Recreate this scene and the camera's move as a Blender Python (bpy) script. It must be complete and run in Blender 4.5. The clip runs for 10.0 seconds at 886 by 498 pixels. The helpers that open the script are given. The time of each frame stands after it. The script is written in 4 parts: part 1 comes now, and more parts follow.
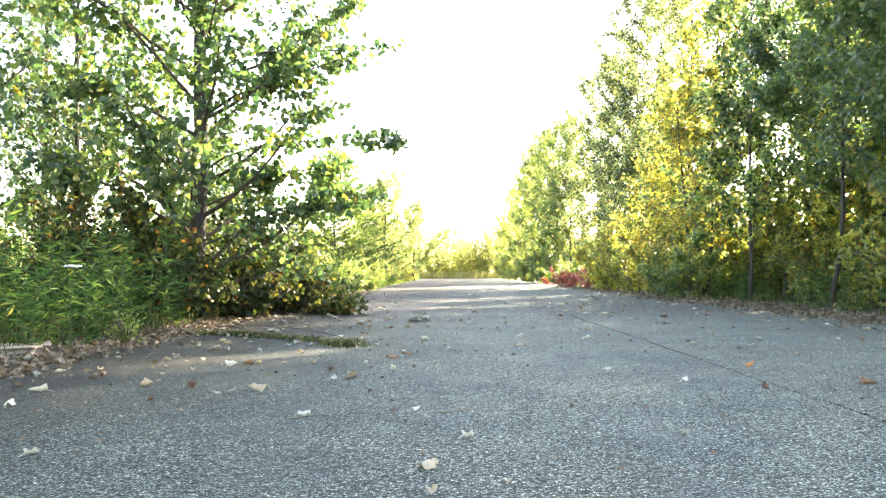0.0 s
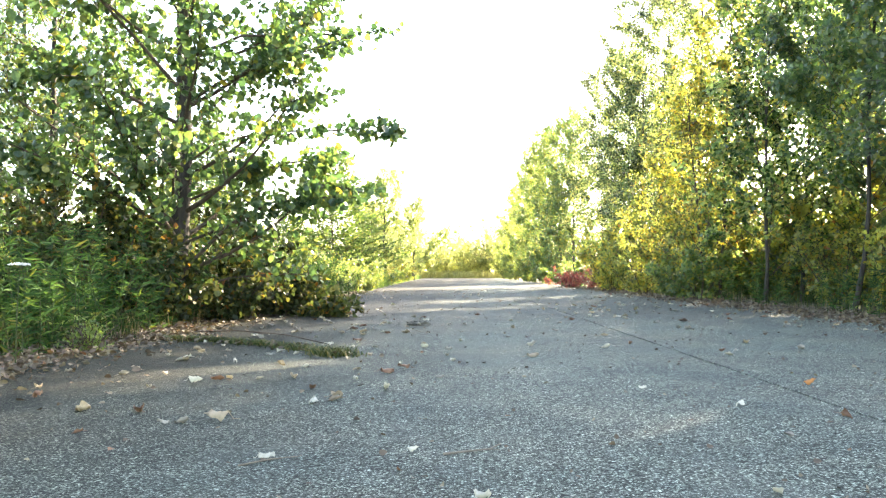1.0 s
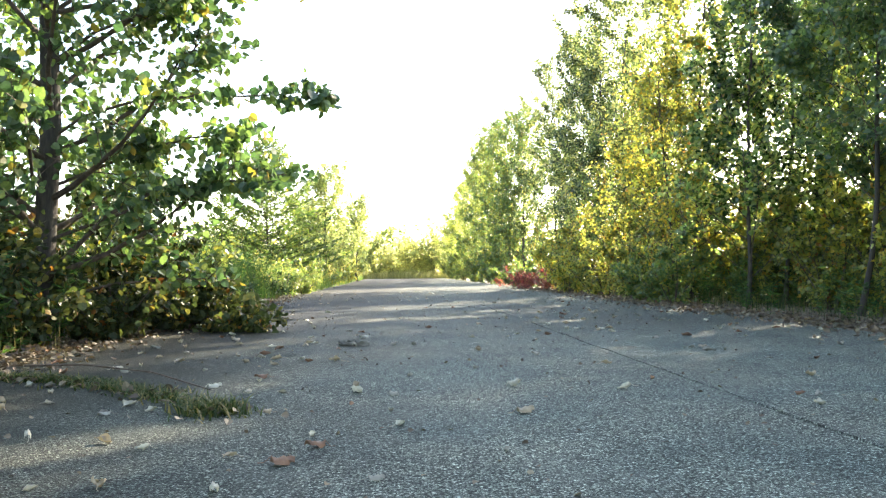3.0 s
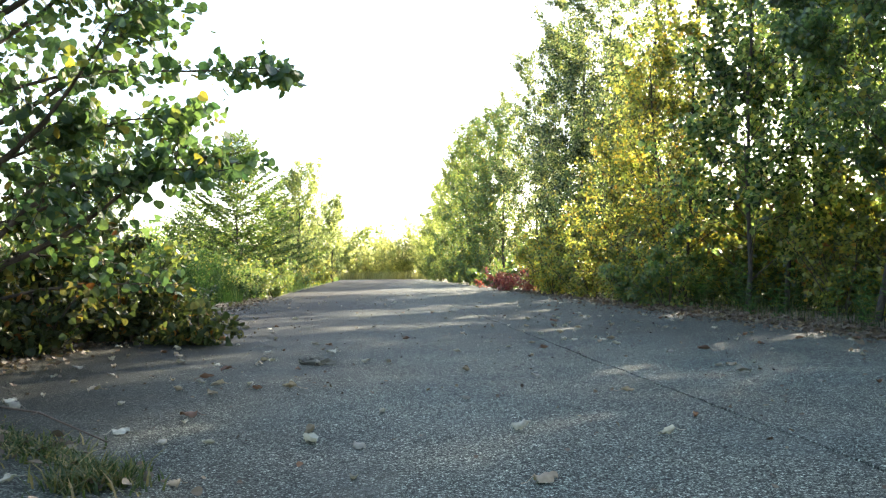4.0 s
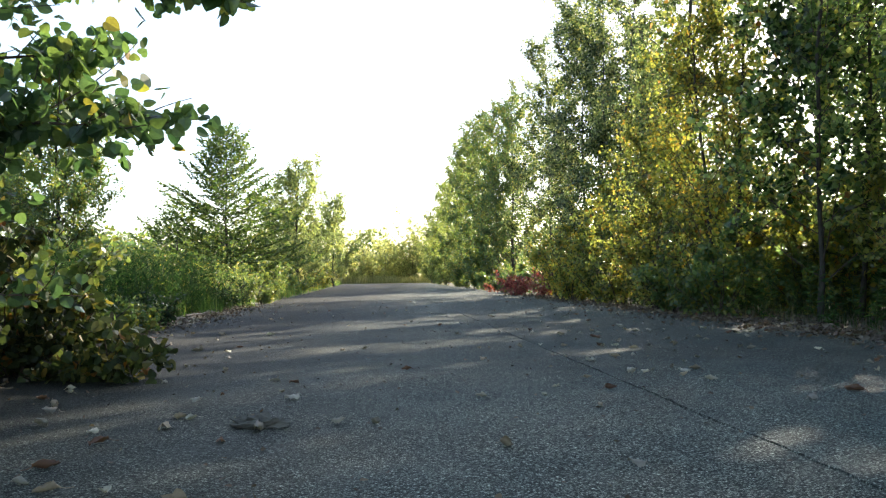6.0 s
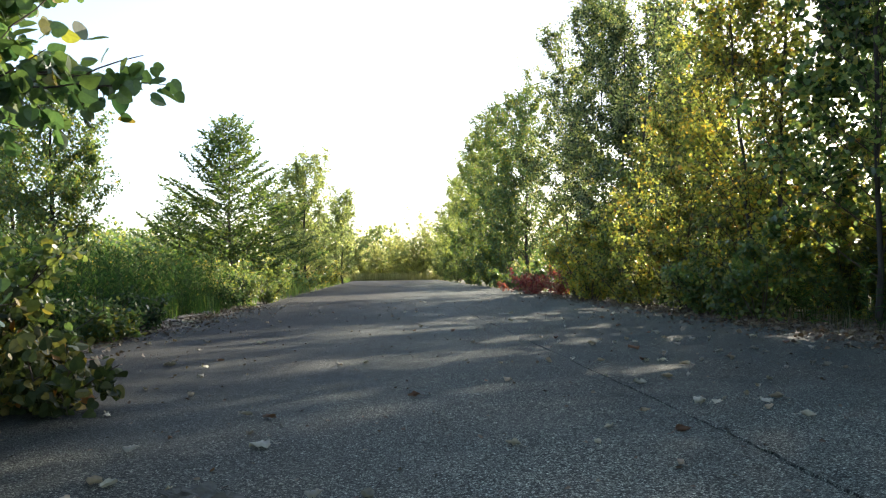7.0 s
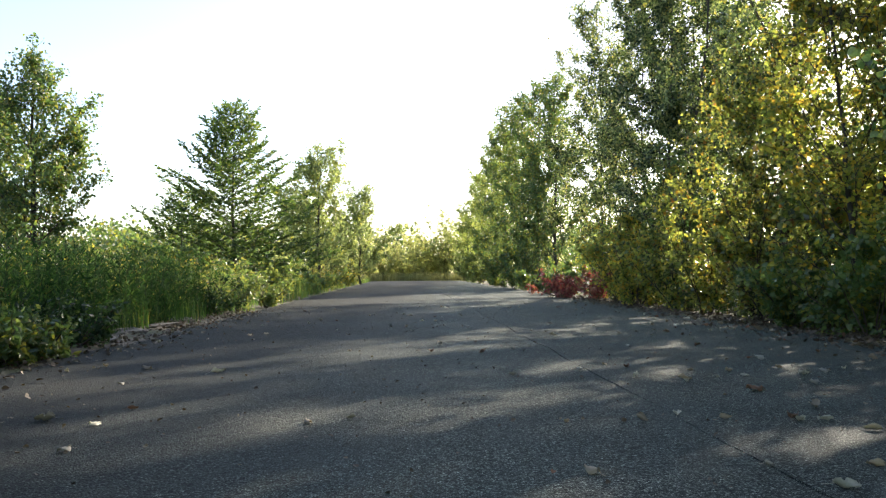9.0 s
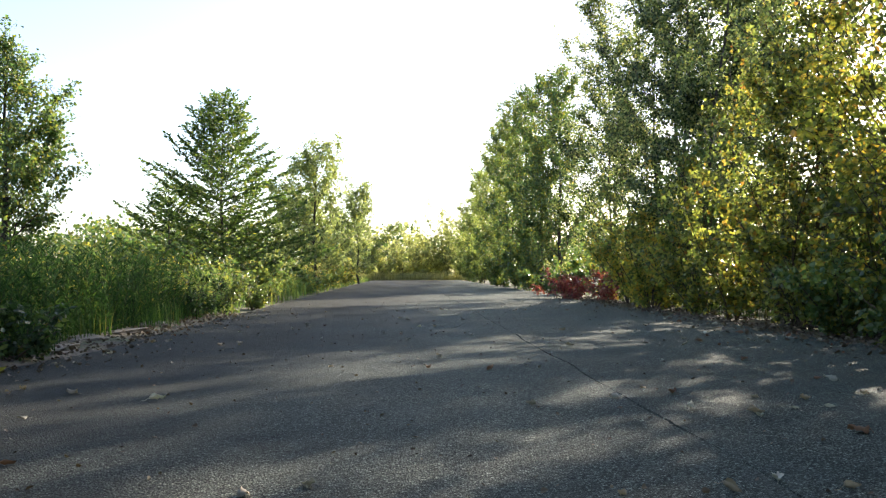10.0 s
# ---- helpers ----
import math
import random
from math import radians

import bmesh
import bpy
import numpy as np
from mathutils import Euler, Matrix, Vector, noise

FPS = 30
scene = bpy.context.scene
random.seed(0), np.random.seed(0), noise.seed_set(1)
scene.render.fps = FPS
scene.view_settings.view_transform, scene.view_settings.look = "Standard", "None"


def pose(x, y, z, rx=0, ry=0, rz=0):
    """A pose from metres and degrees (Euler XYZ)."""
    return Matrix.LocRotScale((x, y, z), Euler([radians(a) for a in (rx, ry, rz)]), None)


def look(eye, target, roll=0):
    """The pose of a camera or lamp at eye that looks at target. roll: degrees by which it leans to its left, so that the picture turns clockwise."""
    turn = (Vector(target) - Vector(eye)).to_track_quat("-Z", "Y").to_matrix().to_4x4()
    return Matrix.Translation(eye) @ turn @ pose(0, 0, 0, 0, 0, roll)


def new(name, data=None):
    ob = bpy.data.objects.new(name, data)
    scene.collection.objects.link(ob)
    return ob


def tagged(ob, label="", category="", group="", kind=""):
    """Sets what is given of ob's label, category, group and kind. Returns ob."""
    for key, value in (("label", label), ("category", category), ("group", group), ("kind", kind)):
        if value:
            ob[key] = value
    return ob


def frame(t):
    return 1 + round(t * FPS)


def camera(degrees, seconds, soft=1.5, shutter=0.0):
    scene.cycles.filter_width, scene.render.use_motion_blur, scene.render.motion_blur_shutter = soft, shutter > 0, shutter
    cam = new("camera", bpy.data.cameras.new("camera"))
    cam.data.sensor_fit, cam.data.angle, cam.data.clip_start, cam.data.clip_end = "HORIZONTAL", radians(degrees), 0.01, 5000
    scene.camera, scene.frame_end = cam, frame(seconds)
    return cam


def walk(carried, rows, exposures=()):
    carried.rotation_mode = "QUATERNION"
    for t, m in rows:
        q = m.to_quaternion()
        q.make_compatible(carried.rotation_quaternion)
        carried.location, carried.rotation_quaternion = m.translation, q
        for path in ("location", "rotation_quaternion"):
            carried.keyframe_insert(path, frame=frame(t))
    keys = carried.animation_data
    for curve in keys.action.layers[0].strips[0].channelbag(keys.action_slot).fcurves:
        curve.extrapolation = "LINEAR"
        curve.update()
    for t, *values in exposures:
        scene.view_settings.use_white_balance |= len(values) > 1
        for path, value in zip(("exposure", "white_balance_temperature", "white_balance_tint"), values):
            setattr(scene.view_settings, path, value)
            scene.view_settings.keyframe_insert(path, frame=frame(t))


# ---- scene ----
# ---- camera ----
cam = camera(56.7, 10.0, soft=1.3)
PATH = [
    (0, (0.0, 0.0, 0.467), (-0.162, 3.794, 0.576), -0.2),
    (0.5, (-0.016, 0.292, 0.465), (-0.175, 4.088, 0.574), -0.1),
    (1, (-0.039, 0.626, 0.469), (-0.202, 4.42, 0.576), -0.1),
    (1.5, (-0.064, 1.009, 0.481), (-0.198, 4.806, 0.583), -0.2),
    (2, (-0.08, 1.413, 0.492), (-0.163, 5.21, 0.593), -0.2),
    (2.5, (-0.081, 1.82, 0.494), (-0.096, 5.619, 0.597), -0.3),
    (2.7, (-0.09, 2.002, 0.492), (-0.063, 5.8, 0.598), -0.3),
    (3.8, (-0.101, 3.02, 0.521), (0.1, 6.813, 0.621), -0.5),
    (4, (-0.095, 3.163, 0.519), (0.104, 6.956, 0.625), -0.4),
    (4.5, (-0.087, 3.611, 0.526), (0.118, 7.404, 0.633), -0.4),
    (5, (-0.08, 4.06, 0.534), (0.122, 7.853, 0.642), -0.4),
    (5.5, (-0.078, 4.521, 0.536), (0.121, 8.314, 0.642), -0.3),
    (5.7, (-0.066, 4.7, 0.522), (0.127, 8.492, 0.644), -0.5),
    (6.8, (-0.047, 5.661, 0.541), (0.099, 9.457, 0.657), -0.6),
    (7, (-0.04, 5.852, 0.555), (0.089, 9.648, 0.661), -0.6),
    (7.5, (-0.023, 6.301, 0.559), (0.064, 10.098, 0.665), -0.5),
    (8, (-0.012, 6.755, 0.555), (0.038, 10.553, 0.665), -0.5),
    (8.5, (-0.004, 7.219, 0.559), (0.029, 11.018, 0.669), -0.4),
    (9, (-0.012, 7.692, 0.566), (0.017, 11.492, 0.674), -0.3),
    (9.5, (-0.006, 8.179, 0.566), (0.019, 11.978, 0.676), -0.3),
    (10, (0.0, 8.67, 0.574), (0.027, 12.468, 0.678), -0.2),
]
walk(cam, [(t, look(e, g, r)) for t, e, g, r in PATH], exposures=[(0.0, 3.6, 7250, 14), (0.5, 3.64, 7300, 14), (1.0, 3.48, 7200, 13), (1.5, 3.42, 7050, 12), (2.5, 3.15, 6900, 11), (4.0, 2.5, 6650, 11), (5.0, 2.06, 6450, 11), (7.5, 1.51, 6370, 12), (10.0, 1.47, 6370, 12)])


# ---- sky, sun ----
SUN_AZ, SUN_EL = 38.0, 24.0   # degrees to the right of +y, degrees up
world = bpy.data.worlds.new("sky")
scene.world = world
world.use_nodes = True
wn, wl = world.node_tree.nodes, world.node_tree.links
sky = wn.new("ShaderNodeTexSky")
sky.sky_type = "NISHITA"
sky.sun_disc = False
sky.sun_elevation, sky.sun_rotation = radians(SUN_EL), radians(SUN_AZ)
sky.air_density, sky.dust_density, sky.ozone_density = 1.0, 1.0, 1.0
haze = wn.new("ShaderNodeHueSaturation")   # thin high haze pales the blue
haze.inputs["Saturation"].default_value, haze.inputs["Value"].default_value = 0.9, 1.1
wl.new(sky.outputs[0], haze.inputs["Color"])
wl.new(haze.outputs[0], wn["Background"].inputs[0])
wn["Background"].inputs[1].default_value = 0.11

sun = new("sun", bpy.data.lights.new("sun", "SUN"))
sun.data.energy, sun.data.angle, sun.data.color = 5.0, radians(0.9), (1.0, 0.88, 0.70)
sun_dir = Vector((math.sin(radians(SUN_AZ)) * math.cos(radians(SUN_EL)),
                  math.cos(radians(SUN_AZ)) * math.cos(radians(SUN_EL)), math.sin(radians(SUN_EL))))
sun.matrix_world = look(sun_dir * 60, (0, 0, 0))


# ---- materials ----
def node_mat(name):
    m = bpy.data.materials.new(name)
    m.use_nodes = True
    t = m.node_tree
    return m, t.nodes, t.links, t.nodes["Principled BSDF"]


def ramp(nodes, stops, interp="LINEAR"):
    r = nodes.new("ShaderNodeValToRGB")
    r.color_ramp.interpolation = interp
    els = r.color_ramp.elements
    while len(els) < len(stops):
        els.new(0.5)
    for el, (p, c) in zip(els, stops):
        el.position, el.color = p, (*c, 1)
    return r


def noise_tex(nodes, links, coord, scale, detail=4, rough=0.55, stretch=None):
    n = nodes.new("ShaderNodeTexNoise")
    n.inputs["Scale"].default_value = scale
    n.inputs["Detail"].default_value = detail
    n.inputs["Roughness"].default_value = rough
    if stretch:
        mp = nodes.new("ShaderNodeMapping")
        mp.inputs["Scale"].default_value = stretch
        links.new(coord, mp.inputs[0])
        coord = mp.outputs[0]
    links.new(coord, n.inputs["Vector"])
    return n


def mix(nodes, links, kind, fac, a, b):
    m = nodes.new("ShaderNodeMix")
    m.data_type, m.blend_type = "RGBA", kind
    for sock, v in ((m.inputs[0], fac), (m.inputs[6], a), (m.inputs[7], b)):
        if isinstance(v, (int, float)):
            sock.default_value = v
        elif isinstance(v, tuple):
            sock.default_value = (*v, 1)
        else:
            links.new(v, sock)
    return m.outputs[2]


def bump(nodes, links, bsdf, height, strength, dist):
    b = nodes.new("ShaderNodeBump")
    b.inputs["Strength"].default_value, b.inputs["Distance"].default_value = strength, dist
    links.new(height, b.inputs["Height"])
    links.new(b.outputs[0], bsdf.inputs["Normal"])


def leaf_mat(name, stops, trans=0.5, per_object=False, rough=0.34, spec=0.62, glow=(1.75, 1.75, 0.95)):
    """Thin foliage: gloss and scatter on the face, light coming through from behind."""
    m, n, l, b = node_mat(name)
    if per_object:
        rnd = n.new("ShaderNodeObjectInfo").outputs["Random"]
    else:
        rnd = n.new("ShaderNodeNewGeometry").outputs["Random Per Island"]
    r = ramp(n, stops)
    l.new(rnd, r.inputs[0])
    pos = n.new("ShaderNodeNewGeometry").outputs["Position"]
    # broad dark and warm-bright patches: bough depth painted into the leaf colour
    big = noise_tex(n, l, pos, 0.9, 3)
    fine = noise_tex(n, l, pos, 70, 3)
    c = mix(n, l, "MULTIPLY", 0.7, r.outputs[0], ramp_of(n, l, big.outputs[0], (0.42, 0.48, 0.52), (1.45, 1.4, 1.15)))
    c = mix(n, l, "MULTIPLY", 0.5, c, ramp_of(n, l, fine.outputs[0], (0.6, 0.6, 0.6), (1.3, 1.3, 1.3)))
    l.new(c, b.inputs["Base Color"])
    b.inputs["Roughness"].default_value, b.inputs["Specular IOR Level"].default_value = rough, spec
    tr = n.new("ShaderNodeBsdfTranslucent")
    tc = mix(n, l, "MULTIPLY", 1.0, c, glow)
    l.new(tc, tr.inputs[0])
    ms = n.new("ShaderNodeMixShader")
    ms.inputs[0].default_value = trans
    l.new(b.outputs[0], ms.inputs[1])
    l.new(tr.outputs[0], ms.inputs[2])
    l.new(ms.outputs[0], n["Material Output"].inputs[0])
    return m


def ramp_of(n, l, fac, a, c):
    r = ramp(n, [(0.3, a), (0.7, c)])
    l.new(fac, r.inputs[0])
    return r.outputs[0]


GREEN, DEEP, BRIGHT, OLIVE = (0.090, 0.145, 0.060), (0.055, 0.105, 0.052), (0.15, 0.20, 0.065), (0.18, 0.18, 0.055)
YELLOW, AMBER, RUST = (0.28, 0.26, 0.05), (0.30, 0.19, 0.04), (0.20, 0.075, 0.025)
M_COTTON = leaf_mat("cottonwood_leaf", [(0, (0.04, 0.08, 0.042)), (0.45, (0.085, 0.14, 0.06)), (0.6, (0.12, 0.18, 0.07)), (0.88, BRIGHT), (0.955, OLIVE), (0.985, YELLOW), (1, AMBER)], trans=0.42, spec=0.6, glow=(1.35, 1.55, 1.0))
M_COTTON_NEAR = leaf_mat("cottonwood_leaf_near", [(0, (0.04, 0.085, 0.045)), (0.5, (0.07, 0.12, 0.05)), (0.9, BRIGHT), (1, OLIVE)], per_object=True, trans=0.42, spec=0.6, glow=(1.35, 1.55, 1.0))
M_POPLAR = leaf_mat("poplar_leaf", [(0, DEEP), (0.4, GREEN), (0.75, BRIGHT), (0.9, OLIVE), (1, YELLOW)])
M_YELLOWING = leaf_mat("yellowing_leaf", [(0, (0.06, 0.08, 0.03)), (0.22, (0.12, 0.15, 0.05)), (0.36, (0.20, 0.24, 0.08)), (0.6, (0.27, 0.29, 0.08)), (0.8, (0.38, 0.32, 0.075)), (0.95, (0.44, 0.31, 0.065)), (1, AMBER)], trans=0.64)
M_TURNING = leaf_mat("turning_leaf", [(0, (0.05, 0.07, 0.03)), (0.3, (0.11, 0.138, 0.048)), (0.44, (0.215, 0.26, 0.085)), (0.72, (0.305, 0.318, 0.092)), (0.9, (0.38, 0.33, 0.075)), (0.97, (0.39, 0.24, 0.06)), (1, RUST)], trans=0.55, rough=0.3, spec=0.8)
# wide dark-to-bright leaf ramps stand in for sun glints and shaded gaps
M_ROW = leaf_mat("row_poplar_leaf", [(0, (0.025, 0.05, 0.025)), (0.3, (0.06, 0.105, 0.045)), (0.5, (0.14, 0.22, 0.10)), (0.8, (0.25, 0.33, 0.16)), (0.94, (0.36, 0.38, 0.15)), (1, (0.42, 0.36, 0.08))], trans=0.62, rough=0.26, spec=0.9)
M_ROW_DEEP = leaf_mat("deep_green_poplar_leaf", [(0, (0.02, 0.036, 0.02)), (0.35, (0.05, 0.08, 0.04)), (0.55, (0.13, 0.18, 0.085)), (0.8, (0.25, 0.30, 0.15)), (0.94, (0.37, 0.38, 0.19)), (1, (0.44, 0.38, 0.10))], trans=0.5, rough=0.26, spec=0.9)
M_ELM = leaf_mat("elm_leaf", [(0, (0.032, 0.06, 0.024)), (0.5, (0.075, 0.125, 0.042)), (0.85, (0.15, 0.21, 0.065)), (1, OLIVE)], trans=0.45, spec=0.4, rough=0.4)
# distance haze is paled into the birch colour
M_BIRCH = leaf_mat("birch_leaf", [(0, (0.14, 0.18, 0.085)), (0.5, (0.22, 0.27, 0.13)), (0.9, (0.33, 0.36, 0.17)), (1, YELLOW)], trans=0.6, glow=(1.6, 1.6, 1.05))
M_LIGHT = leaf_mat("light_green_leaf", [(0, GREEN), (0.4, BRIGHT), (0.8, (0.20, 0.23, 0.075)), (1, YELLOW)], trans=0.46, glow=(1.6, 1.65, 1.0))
M_DARK = leaf_mat("dark_green_leaf", [(0, (0.018, 0.038, 0.016)), (0.6, (0.036, 0.070, 0.030)), (0.92, GREEN), (1, OLIVE)], trans=0.36, spec=0.25, rough=0.5)
M_SUMAC = leaf_mat("red_sumac_leaf", [(0, (0.13, 0.022, 0.03)), (0.5, (0.28, 0.05, 0.055)), (0.85, (0.42, 0.17, 0.15)), (1, GREEN)], trans=0.3)
M_WEED = leaf_mat("weed_leaf", [(0, (0.02, 0.05, 0.02)), (0.5, (0.042, 0.092, 0.033)), (0.9, (0.095, 0.165, 0.05)), (1, OLIVE)], trans=0.32, spec=0.1, rough=0.7)
# undergrowth copies darkened: shade under the trees is mixed into their leaf colour
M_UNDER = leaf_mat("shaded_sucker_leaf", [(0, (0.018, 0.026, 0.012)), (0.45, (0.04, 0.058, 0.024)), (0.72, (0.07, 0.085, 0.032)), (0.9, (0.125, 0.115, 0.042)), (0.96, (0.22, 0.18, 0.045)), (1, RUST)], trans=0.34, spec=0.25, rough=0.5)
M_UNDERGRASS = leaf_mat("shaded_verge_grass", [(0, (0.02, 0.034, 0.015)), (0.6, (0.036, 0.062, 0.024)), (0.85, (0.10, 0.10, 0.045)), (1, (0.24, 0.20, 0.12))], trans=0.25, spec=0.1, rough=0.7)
M_GOLDENROD = leaf_mat("goldenrod_flower", [(0, OLIVE), (0.5, YELLOW), (1, (0.38, 0.28, 0.05))])
M_GRASS = leaf_mat("green_grass", [(0, DEEP), (0.45, GREEN), (0.8, BRIGHT), (1, (0.24, 0.22, 0.09))], spec=0.22, rough=0.5)
M_DRYGRASS = leaf_mat("dry_grass", [(0, (0.16, 0.17, 0.07)), (0.5, (0.30, 0.28, 0.15)), (1, (0.42, 0.38, 0.24))], spec=0.2, rough=0.6)
M_STRAW = leaf_mat("weathered_straw", [(0, (0.07, 0.06, 0.035)), (0.6, (0.14, 0.12, 0.07)), (1, (0.24, 0.20, 0.13))], trans=0.15, spec=0.1, rough=0.7)
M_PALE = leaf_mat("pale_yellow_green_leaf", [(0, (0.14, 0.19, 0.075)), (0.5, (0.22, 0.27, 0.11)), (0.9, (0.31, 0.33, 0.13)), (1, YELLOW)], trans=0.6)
# colour raised to carry the backlit glow and haze at the road's end
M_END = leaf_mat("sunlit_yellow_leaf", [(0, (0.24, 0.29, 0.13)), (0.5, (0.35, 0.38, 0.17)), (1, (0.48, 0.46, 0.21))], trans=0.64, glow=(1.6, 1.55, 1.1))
M_LITTER = leaf_mat("dry_leaf_litter", [(0, (0.045, 0.03, 0.02)), (0.4, (0.085, 0.06, 0.042)), (0.75, (0.13, 0.10, 0.072)),
                                        (0.93, (0.19, 0.165, 0.125)), (1, (0.16, 0.065, 0.03))], trans=0.12, rough=0.7)


def plain_leaf(name, c):
    return leaf_mat(name, [(0, tuple(v * 0.75 for v in c)), (1, tuple(v * 1.2 for v in c))], trans=0.10, per_object=True, rough=0.65)


M_FALLEN = {"tan": plain_leaf("fallen_tan", (0.29, 0.235, 0.175)), "grey": plain_leaf("fallen_grey", (0.25, 0.235, 0.21)),
            "pale": plain_leaf("fallen_pale", (0.44, 0.42, 0.37)), "brown": plain_leaf("fallen_brown", (0.14, 0.07, 0.04)),
            "orange": plain_leaf("fallen_orange", (0.42, 0.17, 0.04))}


def asphalt_mat():
    """Old open-graded asphalt: stones of two sizes in dark binder, worn patches and dust."""
    m, n, l, b = node_mat("weathered_asphalt")
    pos = n.new("ShaderNodeNewGeometry").outputs["Position"]
    warp = noise_tex(n, l, pos, 90, 2)
    wv = n.new("ShaderNodeVectorMath")
    wv.operation = "MULTIPLY_ADD"
    wv.inputs[1].default_value = (0.006, 0.006, 0.006)
    l.new(warp.outputs["Color"], wv.inputs[0])
    l.new(pos, wv.inputs[2])
    layers = []
    for scale in (125, 215):
        v = n.new("ShaderNodeTexVoronoi")
        v.inputs["Scale"].default_value = scale
        l.new(wv.outputs[0], v.inputs["Vector"])
        sep = n.new("ShaderNodeSeparateColor")
        l.new(v.outputs["Color"], sep.inputs[0])
        stone = ramp(n, [(0.0, (0.010, 0.0108, 0.0105)), (0.42, (0.066, 0.076, 0.0695)), (0.78, (0.275, 0.302, 0.276)), (1, (0.46, 0.485, 0.445))])
        l.new(sep.outputs[0], stone.inputs[0])
        gap = ramp(n, [(0.22, (1.1, 1.1, 1.1)), (0.58, (0.05, 0.052, 0.055))])
        l.new(v.outputs["Distance"], gap.inputs[0])
        layers.append((mix(n, l, "MULTIPLY", 0.93, stone.outputs[0], gap.outputs[0]), v))
    which = noise_tex(n, l, pos, 30, 4, 0.7)
    wr = ramp(n, [(0.42, (0, 0, 0)), (0.58, (1, 1, 1))])
    l.new(which.outputs[0], wr.inputs[0])
    c = mix(n, l, "MIX", wr.outputs[0], layers[0][0], layers[1][0])
    mid = noise_tex(n, l, pos, 70, 6, 0.8)
    c = mix(n, l, "MULTIPLY", 1.0, c, ramp_of(n, l, mid.outputs[0], (0.20, 0.222, 0.222), (1.98, 2.0, 1.93)))
    patch = noise_tex(n, l, pos, 1.7, 6, 0.68)
    c = mix(n, l, "MULTIPLY", 0.75, c, ramp_of(n, l, patch.outputs[0], (0.62, 0.66, 0.68), (1.5, 1.46, 1.4)))
    big = noise_tex(n, l, pos, 0.5, 5, 0.6, (1, 0.3, 1))
    c = mix(n, l, "MULTIPLY", 0.7, c, ramp_of(n, l, big.outputs[0], (0.70, 0.73, 0.76), (1.3, 1.27, 1.22)))
    dust = noise_tex(n, l, pos, 2.6, 6, 0.7, (1, 0.5, 1))
    dr = ramp(n, [(0.5, (0, 0, 0)), (0.72, (1, 1, 1))])
    l.new(dust.outputs[0], dr.inputs[0])
    c = mix(n, l, "MIX", dr.outputs[0], c, mix(n, l, "MIX", 0.4, c, (0.098, 0.104, 0.095)))
    # leaf mould and the verge trees' shade, painted together along the left edge
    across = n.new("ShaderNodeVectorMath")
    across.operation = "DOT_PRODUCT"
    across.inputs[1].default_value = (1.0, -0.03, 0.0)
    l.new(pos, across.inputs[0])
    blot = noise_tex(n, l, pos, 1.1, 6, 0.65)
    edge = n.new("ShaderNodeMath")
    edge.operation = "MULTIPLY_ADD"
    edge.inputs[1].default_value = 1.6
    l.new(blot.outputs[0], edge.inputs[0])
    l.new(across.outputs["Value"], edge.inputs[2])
    mould_shade = n.new("ShaderNodeMapRange")
    mould_shade.inputs["From Min"].default_value, mould_shade.inputs["From Max"].default_value = -1.05, 0.65
    mould_shade.inputs["To Min"].default_value, mould_shade.inputs["To Max"].default_value = 0.95, 0.0
    l.new(edge.outputs[0], mould_shade.inputs["Value"])
    c = mix(n, l, "MULTIPLY", mould_shade.outputs[0], c, (0.19, 0.18, 0.158))
    # tree shade painted into the lane as a ragged darker band, lighter before it
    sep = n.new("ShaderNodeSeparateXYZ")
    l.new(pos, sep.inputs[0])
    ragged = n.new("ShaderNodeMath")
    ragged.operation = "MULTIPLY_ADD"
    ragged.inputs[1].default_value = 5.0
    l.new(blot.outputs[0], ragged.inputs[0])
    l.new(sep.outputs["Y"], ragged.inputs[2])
    shade_band = ramp(n, [(0.42, (1.24, 1.29, 1.26)), (0.50, (0.74, 0.80, 0.80)), (0.64, (0.76, 0.82, 0.81)), (0.78, (1, 1.03, 1.0))])
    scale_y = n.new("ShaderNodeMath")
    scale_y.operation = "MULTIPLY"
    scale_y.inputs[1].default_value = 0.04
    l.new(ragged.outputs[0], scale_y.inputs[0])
    l.new(scale_y.outputs[0], shade_band.inputs[0])
    c = mix(n, l, "MULTIPLY", 1.0, c, shade_band.outputs[0])
    # faint blue-grey and brownish fields where older binder shows
    hue = noise_tex(n, l, pos, 0.85, 4, 0.55)
    c = mix(n, l, "MULTIPLY", 0.8, c, ramp_of(n, l, hue.outputs[0], (0.86, 1.0, 1.03), (1.12, 1.0, 0.92)))
    l.new(c, b.inputs["Base Color"])
    b.inputs["Roughness"].default_value = 0.8
    b.inputs["Specular IOR Level"].default_value = 0.24
    inv = n.new("ShaderNodeInvert")
    l.new(mix(n, l, "ADD", 0.5, layers[0][1].outputs["Distance"], mid.outputs[0]), inv.inputs[1])
    bump(n, l, b, inv.outputs[0], 0.8, 0.006)
    return m


